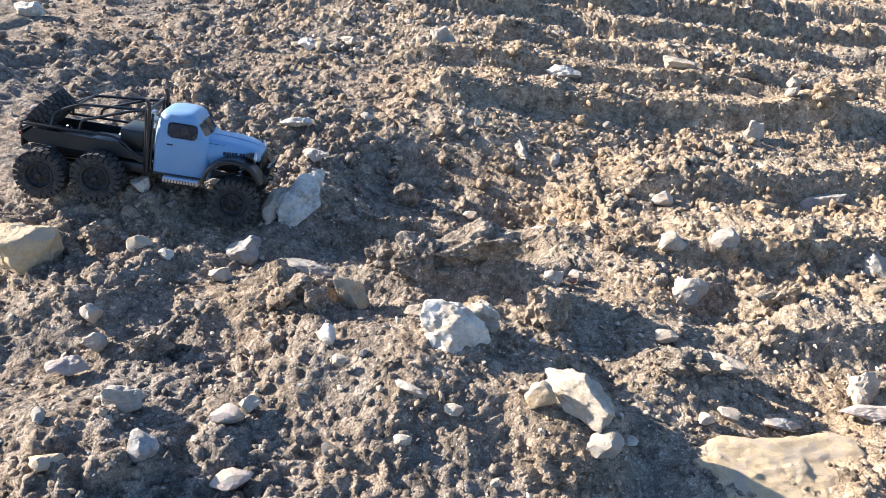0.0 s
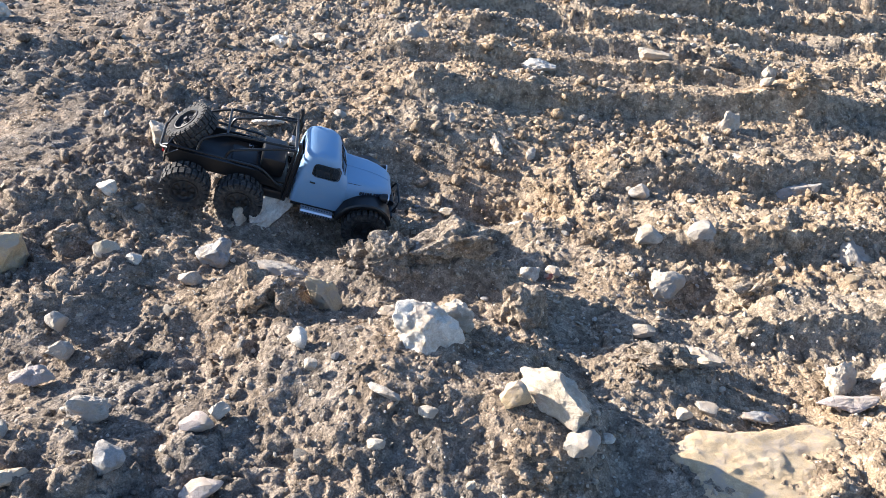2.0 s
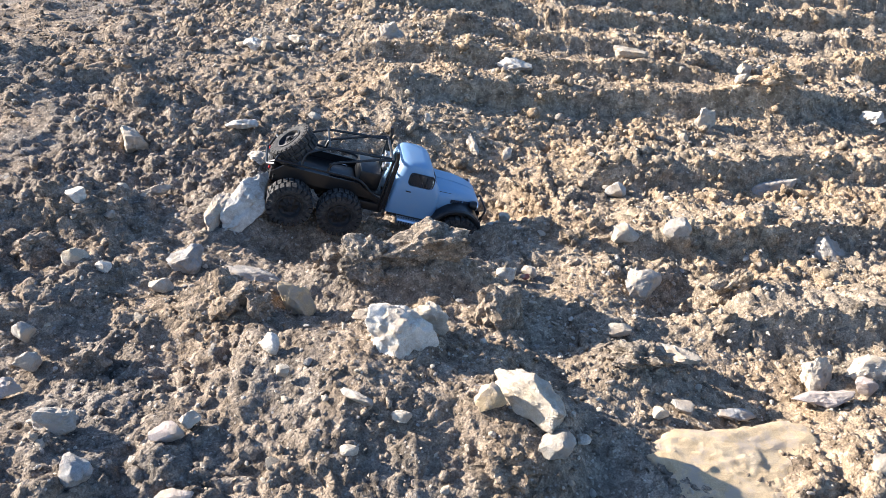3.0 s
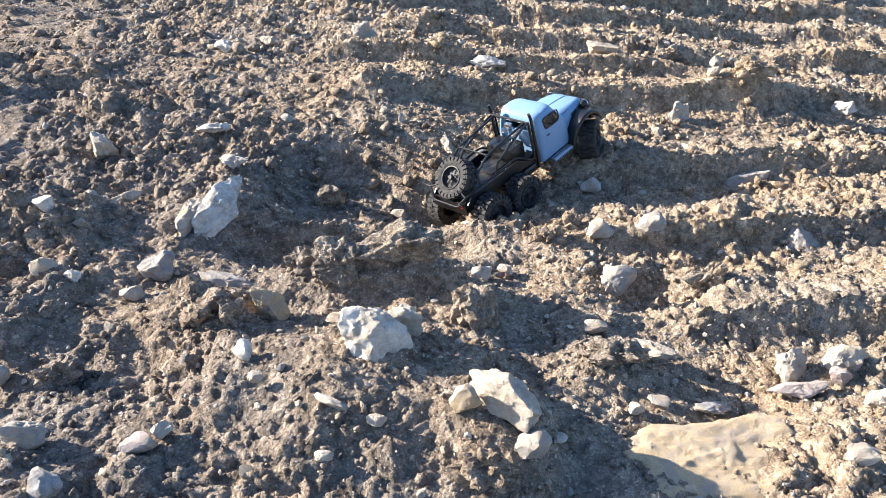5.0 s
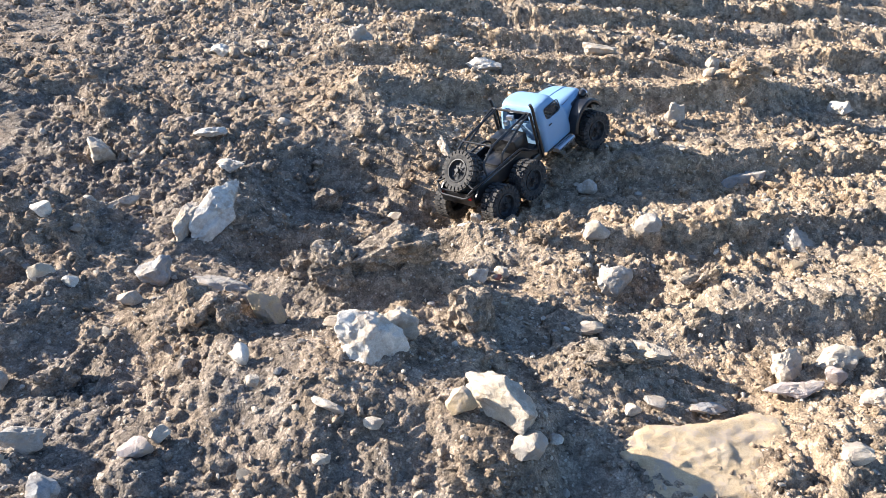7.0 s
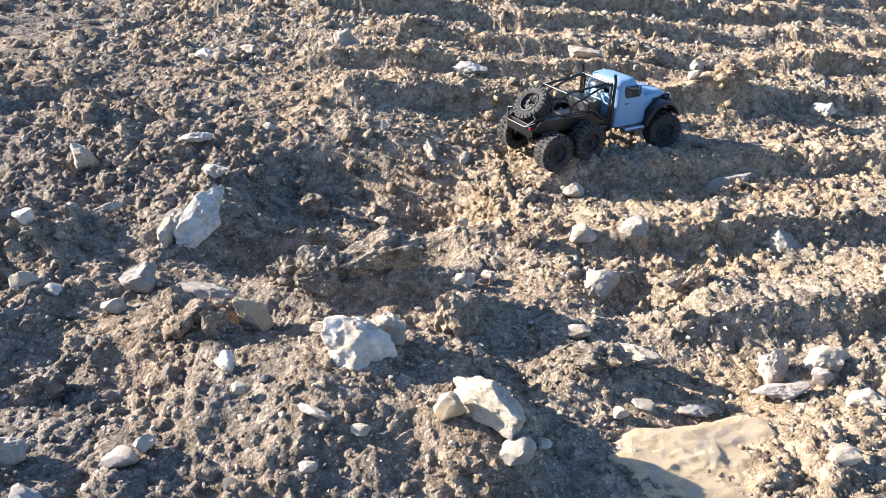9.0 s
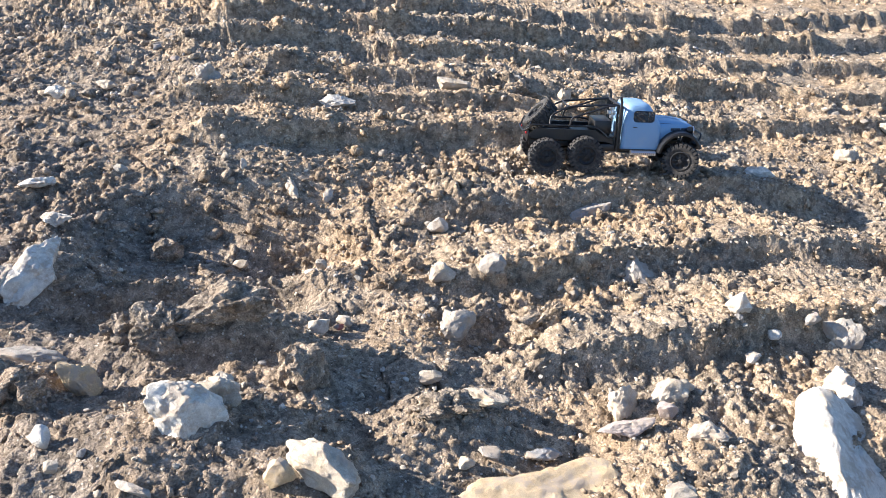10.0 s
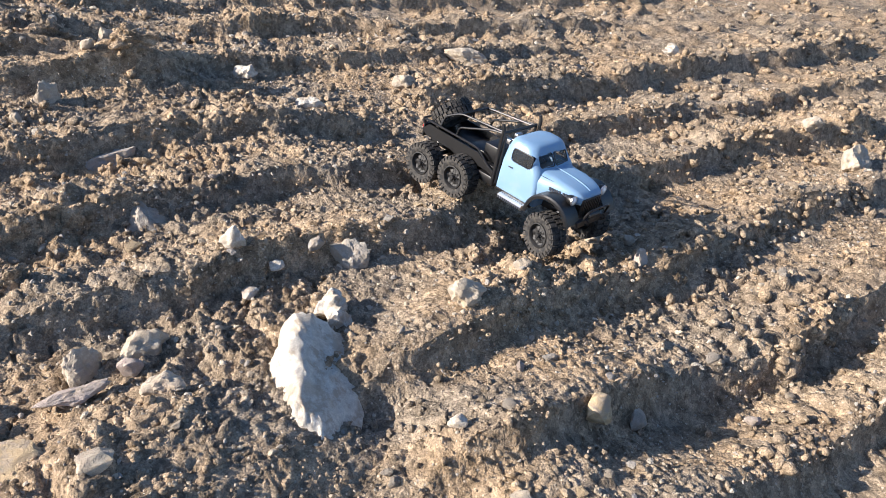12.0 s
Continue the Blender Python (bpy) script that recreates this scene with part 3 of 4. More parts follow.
    rock(1.472, 0.780, 0.024, 0.018, 0.022, "tan", "small tan stone on the ridge", 0, 0, 0, 0.2)
    rock(1.440, 0.830, 0.052, 0.026, 0.024, "tan", "tan rock on the ridge", 10, 0, 0, 0.2)
    rock(0.928, 0.905, 0.026, 0.020, 0.022, "blue", "small bluish stone on dry soil", 20, 0, 0, 0.2)
    rock(0.865, 0.898, 0.024, 0.018, 0.014, "white", "small pale stone on dry soil", 0, 0, 0, 0.2)
    rock(0.810, 0.868, 0.030, 0.022, 0.014, "white", "small flat pale stone", 20, 0, 0, 0.2)
    rock(0.552, 0.604, 0.038, 0.026, 0.018, "tan", "flat tan stone on dry soil", 10, 0, 0, 0.2)
    rock(0.925, 0.356, 0.036, 0.032, 0.034, "tan", "tan rock on loose soil", 0, 10, 0, 0.25)
    rock(1.180, 0.728, 0.028, 0.022, 0.026, "grey", "grey stone in the ridge side", 0, 0, 0, 0.25)
    rock(1.333, 0.396, 0.030, 0.018, 0.014, "pink", "small flat pinkish stone", -30, 0, 0, 0.2)
    rock(1.190, 1.466, 0.064, 0.034, 0.026, "white", "flat pale rock on the ridge", -20, 0, 0, 0.2)
    rock(1.482, 1.548, 0.056, 0.04, 0.04, "tan", "tan rock on the far ridge", 0, 0, 0, 0.2)
    # seen at the start only
    rock(-0.560, 0.955, 0.115, 0.085, 0.095, "yellow", "large yellowish rock half buried in clods", 10, -6, -8, 0.3, 10, 4)
    rock(-0.420, 0.820, 0.027, 0.022, 0.030, "grey", "pale grey stone on the clods", 0, 8, 0, 0.2)
    rock(-0.402, 0.780, 0.032, 0.024, 0.028, "grey", "grey stone on the clods", 24, 0, 0, 0.2)
    rock(-0.418, 0.738, 0.052, 0.028, 0.020, "pink", "flat pinkish-grey stone on dry soil", 10, 0, -6, 0.2)
    rock(-0.362, 0.560, 0.034, 0.026, 0.020, "yellow", "yellowish stone on loose soil", 10, 0, 0, 0.2)
    rock(-1.050, 2.080, 0.072, 0.05, 0.040, "white", "pale rock on the far soil", 0, 0, 0, 0.2)


def base_shapes(count, detail, cuts):
    shapes = []
    for k in range(count):
        bm = chunk(900 + k, detail, cuts, 0.18)
        bm.verts.ensure_lookup_table()
        shapes.append((np.array([v.co[:] for v in bm.verts]) * 1.2, np.array([[v.index for v in f.verts] for f in bm.faces])))
        bm.free()
    return shapes


def scattered(name, count, shapes, small, large, flat, mat, label, seed, lift, power=2.2, area=(-1.0, 2.6, 0.30, 2.7)):
    rng = np.random.default_rng(seed)
    # denser near the middle of the place than at its rim
    px, py = rng.uniform(area[0], area[1], count * 4), area[2] + (area[3] - area[2]) * rng.uniform(0, 1, count * 4) ** 1.25
    thick = np.clip(0.55 + 1.9 * fractal(px, py, 0.25, 3, seed) + 0.6 * np.exp(-((px - 0.3) / 0.9) ** 2), 0.05, 1)
    keep = np.flatnonzero(rng.uniform(0, 1, len(px)) < thick)[:count]
    px, py = px[keep], py[keep]
    size = small + (large - small) * rng.uniform(0, 1, len(px)) ** power
    pz = ground_z(px, py)
    verts, faces, start = [], [], 0
    for k in range(len(px)):
        v, f = shapes[int(rng.integers(len(shapes)))]
        m = Euler((rng.uniform(-0.6, 0.6), rng.uniform(-0.6, 0.6), rng.uniform(0, 6.28))).to_matrix()
        s = size[k] * np.array([rng.uniform(0.8, 1.35), rng.uniform(0.6, 1.0), rng.uniform(flat, 0.9)]) * 0.5
        w = (v * s) @ np.array(m).T
        verts.append(w + np.array([px[k], py[k], pz[k] + lift * size[k]]))
        faces.append(f + start)
        start += len(v)
    ob = new(name, mesh_from(name, np.concatenate(verts), np.concatenate(faces), mat, mat == DIRT))
    return tagged(ob, label, name.replace("_", " "), kind="stuff")


def build_loose():
    fine, mid = base_shapes(8, 1, 5), base_shapes(8, 2, 8)
    scattered("grit", 15000, fine, 0.0022, 0.0066, 0.45, PEBBLE, "fine pale grit strewn over the soil", 51, 0.12)
    scattered("pebbles", 4200, mid, 0.0060, 0.0150, 0.4, PEBBLE, "pale grey and tan pebbles strewn over the soil", 52, 0.14, 1.8)
    scattered("soil_crumbs", 24000, fine, 0.0050, 0.0190, 0.45, DIRT, "loose brown crumbs of dry soil", 53, -0.02, 2.6)
    scattered("far_clods", 3600, fine, 0.012, 0.045, 0.6, DIRT, "rough clods of dry soil farther off", 54, 0.12, 2.0, (-1.8, 4.2, 1.3, 4.6))
    scattered("far_stones", 2400, fine, 0.008, 0.030, 0.45, PEBBLE, "pale stones strewn farther off", 55, 0.14, 2.4, (-1.8, 4.2, 1.9, 4.6))
    scattered("side_clods", 2200, fine, 0.010, 0.036, 0.6, DIRT, "rough clods of dry soil beside the track prints", 56, 0.12, 2.2, (1.25, 3.4, 0.3, 1.7))
    # stones that can be told apart
    shared = [finish(chunk(700 + k, 2, 8, 0.15), "stone", STONE[t]) for k, t in enumerate(("grey", "white", "tan", "grey", "blue", "pink", "tan", "white", "grey", "yellow"))]
    words = ("grey", "white", "tan", "grey", "bluish", "pinkish", "tan", "white", "grey", "yellowish")
    rng = random.Random(77)
    made = 0
    while made < 280:
        x, y = rng.uniform(-0.9, 2.3), 0.35 + 2.1 * rng.random() ** 1.15
        s = rng.uniform(0.014, 0.030) * (1.0 + 0.25 * max(0, y - 1.2))
        if any((x - a) ** 2 + (y - b) ** 2 < (r + s) ** 2 for a, b, r in ROCKS):
            continue
        k = rng.randrange(len(shared))
        ob = new("stone", shared[k])
        ob.matrix_world = pose(x, y, height_at(x, y) + s * 0.04, rng.uniform(-25, 25), rng.uniform(-25, 25), rng.uniform(0, 360))
        ob.scale = (s * rng.uniform(0.55, 0.85), s * rng.uniform(0.4, 0.6), s * rng.uniform(0.25, 0.5))
        tagged(ob, "small " + words[k] + " stone lying on dry soil", "stone", "loose stones on the soil")
        made += 1


build_rocks()
build_loose()


# ---- the toy truck ----
def paint_material():
    m, tree, b = material("matt_blue_paint", 0.42)
    v = place(tree)
    dust = noise_of(tree, v, 60.0, 5, 0.65)
    tone = mix(tree, (0.185, 0.295, 0.45), (0.28, 0.33, 0.39), ramp(tree, dust, [(0.5, (0, 0, 0)), (0.85, (0.5, 0.5, 0.5))]))
    tree.links.new(tone, b.inputs["Base Color"])
    tree.links.new(ramp(tree, dust, [(0.3, (0.36, 0.36, 0.36)), (0.7, (0.55, 0.55, 0.55))]), b.inputs["Roughness"])
    bump(tree, b, noise_of(tree, v, 900.0, 2), 0.05, 0.001)
    return m


def dusty_material(name, color, dust_color, amount, rough):
    m, tree, b = material(name, rough)
    dust = noise_of(tree, place(tree), 140.0, 5, 0.7)
    tree.links.new(mix(tree, color, dust_color, ramp(tree, dust, [(0.42, (0, 0, 0)), (0.8, (amount, amount, amount))])), b.inputs["Base Color"])
    bump(tree, b, dust, 0.15, 0.001)
    return m


PAINT = paint_material()
BLACK = dusty_material("black_plastic", (0.007, 0.007, 0.008), (0.05, 0.044, 0.036), 0.15, 0.40)
RUBBER = dusty_material("dusty_black_rubber", (0.014, 0.014, 0.015), (0.20, 0.175, 0.14), 0.5, 0.85)
RIM = dusty_material("black_rim_plastic", (0.010, 0.010, 0.011), (0.07, 0.062, 0.05), 0.3, 0.6)
CHROME = material("chrome_plate", 0.34, 1.0, (0.62, 0.62, 0.64))[0]
METAL = material("bare_metal", 0.35, 1.0, (0.55, 0.55, 0.56))[0]
DARK = material("dark_lettering", 0.6, 0.0, (0.02, 0.025, 0.04))[0]
LENS = material("clear_lamp_lens", 0.12, 0.0, (0.82, 0.84, 0.86))[0]
RED = material("red_lamp_lens", 0.25, 0.0, (0.45, 0.02, 0.02))[0]


def glass_material():
    m, tree, b = material("tinted_window", 0.06, 0.0, (0.05, 0.055, 0.06))
    b.inputs["Alpha"].default_value = 0.38
    return m


GLASS = glass_material()


def part(name, bm, mat, parent, label="", sharp=35):
    bmesh.ops.recalc_face_normals(bm, faces=bm.faces)
    ob = new(name, finish(bm, name, mat, sharp))
    ob.parent = parent
    return tagged(ob, label)


def box(bm, x0, x1, y0, y1, z0, z1, bevel=0.0):
    made = bmesh.ops.create_cube(bm, size=1.0)["verts"]
    for v in made:
        v.co = Vector((x0 + (v.co.x + 0.5) * (x1 - x0), y0 + (v.co.y + 0.5) * (y1 - y0), z0 + (v.co.z + 0.5) * (z1 - z0)))
    if bevel:
        edges = list({e for v in made for e in v.link_edges})
        bmesh.ops.bevel(bm, geom=edges, offset=bevel, segments=2, affect="EDGES", profile=0.5)
    return bm


def boxed(*args, bevel=0.001):
    return box(bmesh.new(), *args, bevel=bevel)


def tube(bm, points, radius, sides=8):
    """A round bar through the points, with rounded bends."""
    pts = [Vector(p) for p in points]
    path = [pts[0]]
    for a, b, c in zip(pts, pts[1:], pts[2:]):
        cut = min(0.012, (b - a).length * 0.4, (c - b).length * 0.4)
        p, q = b + (a - b).normalized() * cut, b + (c - b).normalized() * cut
        path += [p.lerp(b, t).lerp(b.lerp(q, t), t) for t in (0, 0.33, 0.67, 1)]
    path.append(pts[-1])
    rings, side = [], None
    for k, p in enumerate(path):
        way = (path[min(k + 1, len(path) - 1)] - path[max(k - 1, 0)]).normalized()
        if side is None:
            side = way.orthogonal().normalized()
        side = (side - way * side.dot(way)).normalized()
        up = way.cross(side)
        rings.append([bm.verts.new(p + radius * (math.cos(6.2832 * i / sides) * side + math.sin(6.2832 * i / sides) * up)) for i in range(sides)])
    for a, b in zip(rings, rings[1:]):
        for i in range(sides):
            bm.faces.new((a[i], a[(i + 1) % sides], b[(i + 1) % sides], b[i]))
    bm.faces.new(rings[0][::-1])
    bm.faces.new(rings[-1])
    return bm


def bar(points, radius=0.0021, sides=8):
    return tube(bmesh.new(), points, radius, sides)


def loft(rings):
    bm = bmesh.new()
    made = [[bm.verts.new(p) for p in r] for r in rings]
    n = len(made[0])
    for a, b in zip(made, made[1:]):
        for i in range(n):
            bm.faces.new((a[i], a[(i + 1) % n], b[(i + 1) % n], b[i]))
    bm.faces.new(made[0][::-1])
    bm.faces.new(made[-1])
    return bm


def rounded(x0, x1, y0, y1, r, steps=5):
    """The corners of a rounded rectangle, in order."""
    r = min(r, (x1 - x0) * 0.49, (y1 - y0) * 0.49)
    out = []
    for cx, cy, a in ((x1 - r, y1 - r, 0), (x0 + r, y1 - r, 90), (x0 + r, y0 + r, 180), (x1 - r, y0 + r, 270)):
        out += [(cx + r * math.cos(radians(a + 90 * k / steps)), cy + r * math.sin(radians(a + 90 * k / steps))) for k in range(steps + 1)]
    return out


def lathe(profile, steps=40):
    """Turns (radius, y) pairs round the y axis; closed profile."""
    bm = bmesh.new()
    rings = []
    for k in range(steps):
        a = 6.283185 * k / steps
        rings.append([bm.verts.new((r * math.cos(a), y, r * math.sin(a))) for r, y in profile])
    n = len(profile)
    for k in range(steps):
        a, b = rings[k], rings[(k + 1) % steps]
        for i in range(n - 1):
            bm.faces.new((a[i], a[i + 1], b[i + 1], b[i]))
    return bm


def carved(bm, cutters, thick):
    """The shell of a closed form with openings cut through it."""
    bmesh.ops.recalc_face_normals(bm, faces=bm.faces)
    me = bpy.data.meshes.new("shell")
    bm.to_mesh(me)
    bm.free()
    ob = new("shell", me)
    s = ob.modifiers.new("shell", "SOLIDIFY")
    s.thickness, s.offset = thick, -1
    extra = []
    for c in cutters:
        bmesh.ops.recalc_face_normals(c, faces=c.faces)
        cm = bpy.data.meshes.new("cutter")
        c.to_mesh(cm)
        c.free()
        co = new("cutter", cm)
        extra.append(co)
        b = ob.modifiers.new("cut", "BOOLEAN")
        b.operation, b.object, b.solver = "DIFFERENCE", co, "EXACT"
    bpy.context.view_layer.update()
    done = bpy.data.meshes.new_from_object(ob.evaluated_get(bpy.context.evaluated_depsgraph_get()))
    for o in [ob] + extra:
        bpy.data.objects.remove(o)
    out = bmesh.new()
    out.from_mesh(done)
    bpy.data.meshes.remove(done)
    return out


AXLES = (-0.086, -0.006, 0.194)
WHEEL_R, TRACK = 0.0365, 0.060


def wheel_meshes():
    """Tyre, rim and hub for a wheel that turns about y, outer face towards -y."""
    half = 0.0145
    tyre = lathe([(0.0215, half - 0.002), (0.024, half), (0.031, half + 0.0005), (0.0352, half - 0.003), (0.0362, half - 0.006), (0.0362, 0),
                  (0.0362, 0.006 - half), (0.0352, 0.003 - half), (0.031, -half - 0.0005), (0.024, -half), (0.0215, 0.002 - half), (0.0215, half - 0.002)], 44)
    for k in range(24):
        a = 6.283185 * k / 24
        for side, turn in ((-1, 0.0), (1, 0.13)):
            m = Matrix.Rotation(-(a + turn), 4, "Y")
            for lug in ((0.0335, 0.0392, 0.0064, 0.0140, 0.0037), (0.0350, 0.0391, 0.0008, 0.0058, 0.0034), (0.0300, 0.0366, 0.0135, 0.0149, 0.0030)):
                r0, r1, y0, y1, w = lug
                before = len(tyre.verts)
                box(tyre, r0, r1, min(side * y0, side * y1), max(side * y0, side * y1), -w, w)
                tyre.verts.ensure_lookup_table()
                for v in tyre.verts[before:]:
                    v.co = m @ v.co
    rim = lathe([(0.0222, -0.0135), (0.0222, -0.0152), (0.0202, -0.0156), (0.0192, -0.0142), (0.0184, -0.0100), (0.0150, -0.0082), (0.0105, -0.0090),
                 (0.0085, -0.0105), (0.0001, -0.0108), (0.0001, -0.004), (0.0200, -0.004), (0.0222, 0.0135), (0.0222, -0.0135)], 64)
    for v in rim.verts:
        r = math.hypot(v.co.x, v.co.z)
        if 0.009 < r < 0.0188 and v.co.y < -0.006:
            v.co.y -= 0.0010 * math.cos(8 * math.atan2(v.co.z, v.co.x))
    hub = lathe([(0.0001, -0.0165), (0.0036, -0.0165), (0.0042, -0.0155), (0.0046, -0.0100), (0.0001, -0.0100)], 12)
    for k in range(6):
        m = Matrix.Rotation(1.0472 * k, 4, "Y") @ Matrix.Translation((0.0068, -0.0116, 0))
        bmesh.ops.create_cone(hub, cap_ends=True, segments=6, radius1=0.0011, radius2=0.0011, depth=0.003, matrix=m @ Matrix.Rotation(1.5708, 4, "X"))
    for bm in (tyre, rim, hub):
        bmesh.ops.scale(bm, vec=(0.925, 1.0, 0.925), verts=bm.verts)
    return tyre, rim, hub


def build_truck():
    truck = tagged(new("toy_truck"), "blue and black six-wheeled radio-controlled toy truck on rough soil", "toy truck")
    # cab
    levels = ((0.053, 0.069, 0.151, 0.0495, 0.006), (0.058, 0.069, 0.151, 0.0510, 0.007), (0.085, 0.069, 0.151, 0.0512, 0.009), (0.104, 0.069, 0.149, 0.0508, 0.012),
              (0.1115, 0.0692, 0.1455, 0.0500, 0.014), (0.118, 0.0696, 0.1390, 0.0488, 0.014), (0.126, 0.0702, 0.1345, 0.0472, 0.015), (0.133, 0.0715, 0.1300, 0.0455, 0.016),
              (0.1390, 0.0728, 0.1270, 0.0440, 0.017), (0.1428, 0.0752, 0.1235, 0.0415, 0.018), (0.1450, 0.0800, 0.1185, 0.0365, 0.017), (0.1458, 0.0870, 0.1110, 0.0270, 0.014))
    shell = loft([[(x, y, z) for x, y in rounded(x0, x1, -w, w, r, 6)] for z, x0, x1, w, r in levels])
    side = loft([[(x, y, z) for x, z in rounded(0.0895, 0.1305, 0.1105, 0.1315, 0.006)] for y in (-0.07, 0.07)])
    front = []
    for s in (-1, 1):
        ring = rounded(min(s * 0.002, s * 0.036), max(s * 0.002, s * 0.036), 0.1150, 0.1320, 0.003)
        front.append(loft([[(x, y, z) for y, z in ring] for x in (0.118, 0.17)]))
    rear = loft([[(x, y, z) for y, z in rounded(-0.025, 0.025, 0.116, 0.132, 0.004)] for x in (0.06, 0.08)])
    cab = part("cab", carved(shell, [side, *front, rear], 0.0016), PAINT, truck, "matt blue moulded cab", 30)
    for s in (-1, 1):
        ring = [(x, s * (0.0493 - (z - 0.110) * 0.10), z) for x, z in rounded(0.0890, 0.1310, 0.1100, 0.1320, 0.006)]
        part("window_frame", bar(ring + ring[:1], 0.0010, 5), BLACK, cab, "thin black window seal")
        part("side_window", boxed(0.0895, 0.1305, s * 0.0478 - 0.0004, s * 0.0478 + 0.0004, 0.1105, 0.1315, bevel=0), GLASS, cab, "clear side window")
        part("window_post", bar([(0.1195, s * 0.0487, 0.111), (0.1180, s * 0.0470, 0.1315)], 0.0008, 5), BLACK, cab)
        part("door_handle", boxed(0.0890, 0.0975, s * 0.0522 - 0.001, s * 0.0522 + 0.001, 0.0990, 0.1008, bevel=0.0005), BLACK, cab, "small black door handle")
        # black strip added as the shadow line under the cab's lower edge
        part("sill_shadow_strip", boxed(0.071, 0.149, s * 0.0505 - 0.001, s * 0.0505 + 0.001, 0.0508, 0.0545, bevel=0.0004), BLACK, cab, "black strip standing in for the shade along the sill")
    for s in (-1, 1):
        a, b = min(s * 0.002, s * 0.036), max(s * 0.002, s * 0.036)
        ring = [(0.1445 - (z - 0.113) * 0.72 - abs(y) * 0.09, y, z) for y, z in rounded(a, b, 0.1145, 0.1325, 0.003)]
        part("windscreen_frame", bar(ring + ring[:1], 0.0010, 5), BLACK, cab, "black windscreen seal")
        pane = bmesh.new()
        pane.faces.new([pane.verts.new(p) for p in ring])
        part("windscreen_pane", pane, GLASS, cab, "clear windscreen pane")
    part("dashboard", boxed(0.120, 0.142, -0.042, 0.042, 0.100, 0.109, bevel=0.003), BLACK, cab)
    part("seat", boxed(0.078, 0.100, -0.040, 0.040, 0.066, 0.096, bevel=0.004), RIM, cab)
    # bonnet and nose
    nose = []
    for x, w, low, top, r in ((0.1440, 0.0475, 0.058, 0.1125, 0.020), (0.160, 0.0455, 0.068, 0.1125, 0.021), (0.180, 0.0420, 0.080, 0.1115, 0.020), (0.200, 0.0375, 0.084, 0.1090, 0.018),
                              (0.213, 0.0330, 0.084, 0.1060, 0.016), (0.2205, 0.0285, 0.085, 0.1020, 0.013), (0.2235, 0.0250, 0.087, 0.0985, 0.010)):
        nose.append([(x, y, z) for y, z in rounded(-w, w, low, top, min(r, (top - low) * 0.45), 6)])
    hood = part("bonnet", loft(nose), PAINT, truck, "blue tapered bonnet with centre crease", 30)
    part("bonnet_crease", bar([(0.145, 0, 0.1125), (0.180, 0, 0.1117), (0.202, 0, 0.1088), (0.217, 0, 0.1042)], 0.0013, 6), PAINT, hood)
    for s in (-1, 1):
        part("hood_seam", bar([(0.147, s * 0.0400, 0.1075), (0.180, s * 0.0372, 0.1070), (0.203, s * 0.0325, 0.1048), (0.217, s * 0.0275, 0.1010)], 0.0005, 4), DARK, hood)
        # the printed name, as plain blocks
        text = bmesh.new()
        x = 0.1700
        for k, wide in enumerate((0.0046, 0.0042, 0.0034, 0.0046, 0.0042, 0.0, 0.0042, 0.0046, 0.0042)):
            if wide:
                y = s * (0.0463 - (x - 0.160) * 0.200)
                box(text, x, x + wide - 0.0008, min(y, y - s * 0.004), max(y, y - s * 0.004) + 0.0, 0.0935, 0.0990)
            x += wide if wide else 0.0024
        part("lettering", text, DARK, hood, "dark printed lettering blocks")
        lamp = lathe([(0.0001, 0.010), (0.0045, 0.0085), (0.0072, 0.0040), (0.0080, -0.0020), (0.0074, -0.0040), (0.0001, -0.0045)], 20)
        bmesh.ops.transform(lamp, matrix=pose(0.2130, s * 0.0400, 0.0960, 0, 0, 90), verts=lamp.verts)
        head = part("headlight", lamp, BLACK, truck, "round black headlight housing")
        glass = lathe([(0.0001, -0.0072), (0.0040, -0.0065), (0.0066, -0.0042), (0.0068, -0.0030), (0.0001, -0.0030)], 20)
        bmesh.ops.transform(glass, matrix=pose(0.2130, s * 0.0400, 0.0960, 0, 0, 90), verts=glass.verts)
        part("lens", glass, LENS, head, "bright round headlight lens")
        ringed = lathe([(0.0066, -0.0055), (0.0082, -0.0050), (0.0082, -0.0030), (0.0066, -0.0030), (0.0066, -0.0055)], 20)
        bmesh.ops.transform(ringed, matrix=pose(0.2130, s * 0.0400, 0.0960, 0, 0, 90), verts=ringed.verts)
        part("lamp_ring", ringed, CHROME, head, "chrome lamp ring")
        # arched front wing
        rings = []
        for k in range(15):
            a = radians(172 - 150 * k / 14)
            r = 0.0495
            cx, cz = 0.1895 + r * math.cos(a) * 0.92, 0.0440 + r * math.sin(a)
            ux, uz = math.cos(a), math.sin(a)
            inner, outer = s * 0.034, s * (0.0690 - 0.004 * abs(k - 7) / 7)
            rings.append([(cx + ux * t, y, cz + uz * t) for t, y in ((0, inner), (0.0022, inner), (0.0022, outer - s * 0.002), (-0.0005, outer), (-0.0045, outer), (-0.0045, outer - s * 0.0018), (0, outer - s * 0.003))])
        part("front_wing", loft(rings), BLACK, truck, "glossy black arched wheel wing")
        # perforated step below the door
        step = loft([[(x, s * y, z) for y, z in ((0.048, 0.0440), (0.0600, 0.0440), (0.0635, 0.0452), (0.0640, 0.0500), (0.0615, 0.0525), (0.048, 0.0530))] for x in (0.0880, 0.1390)])
        step_ob = part("side_step", step, CHROME, truck, "chrome perforated side step", 20)
        holes = bmesh.new()
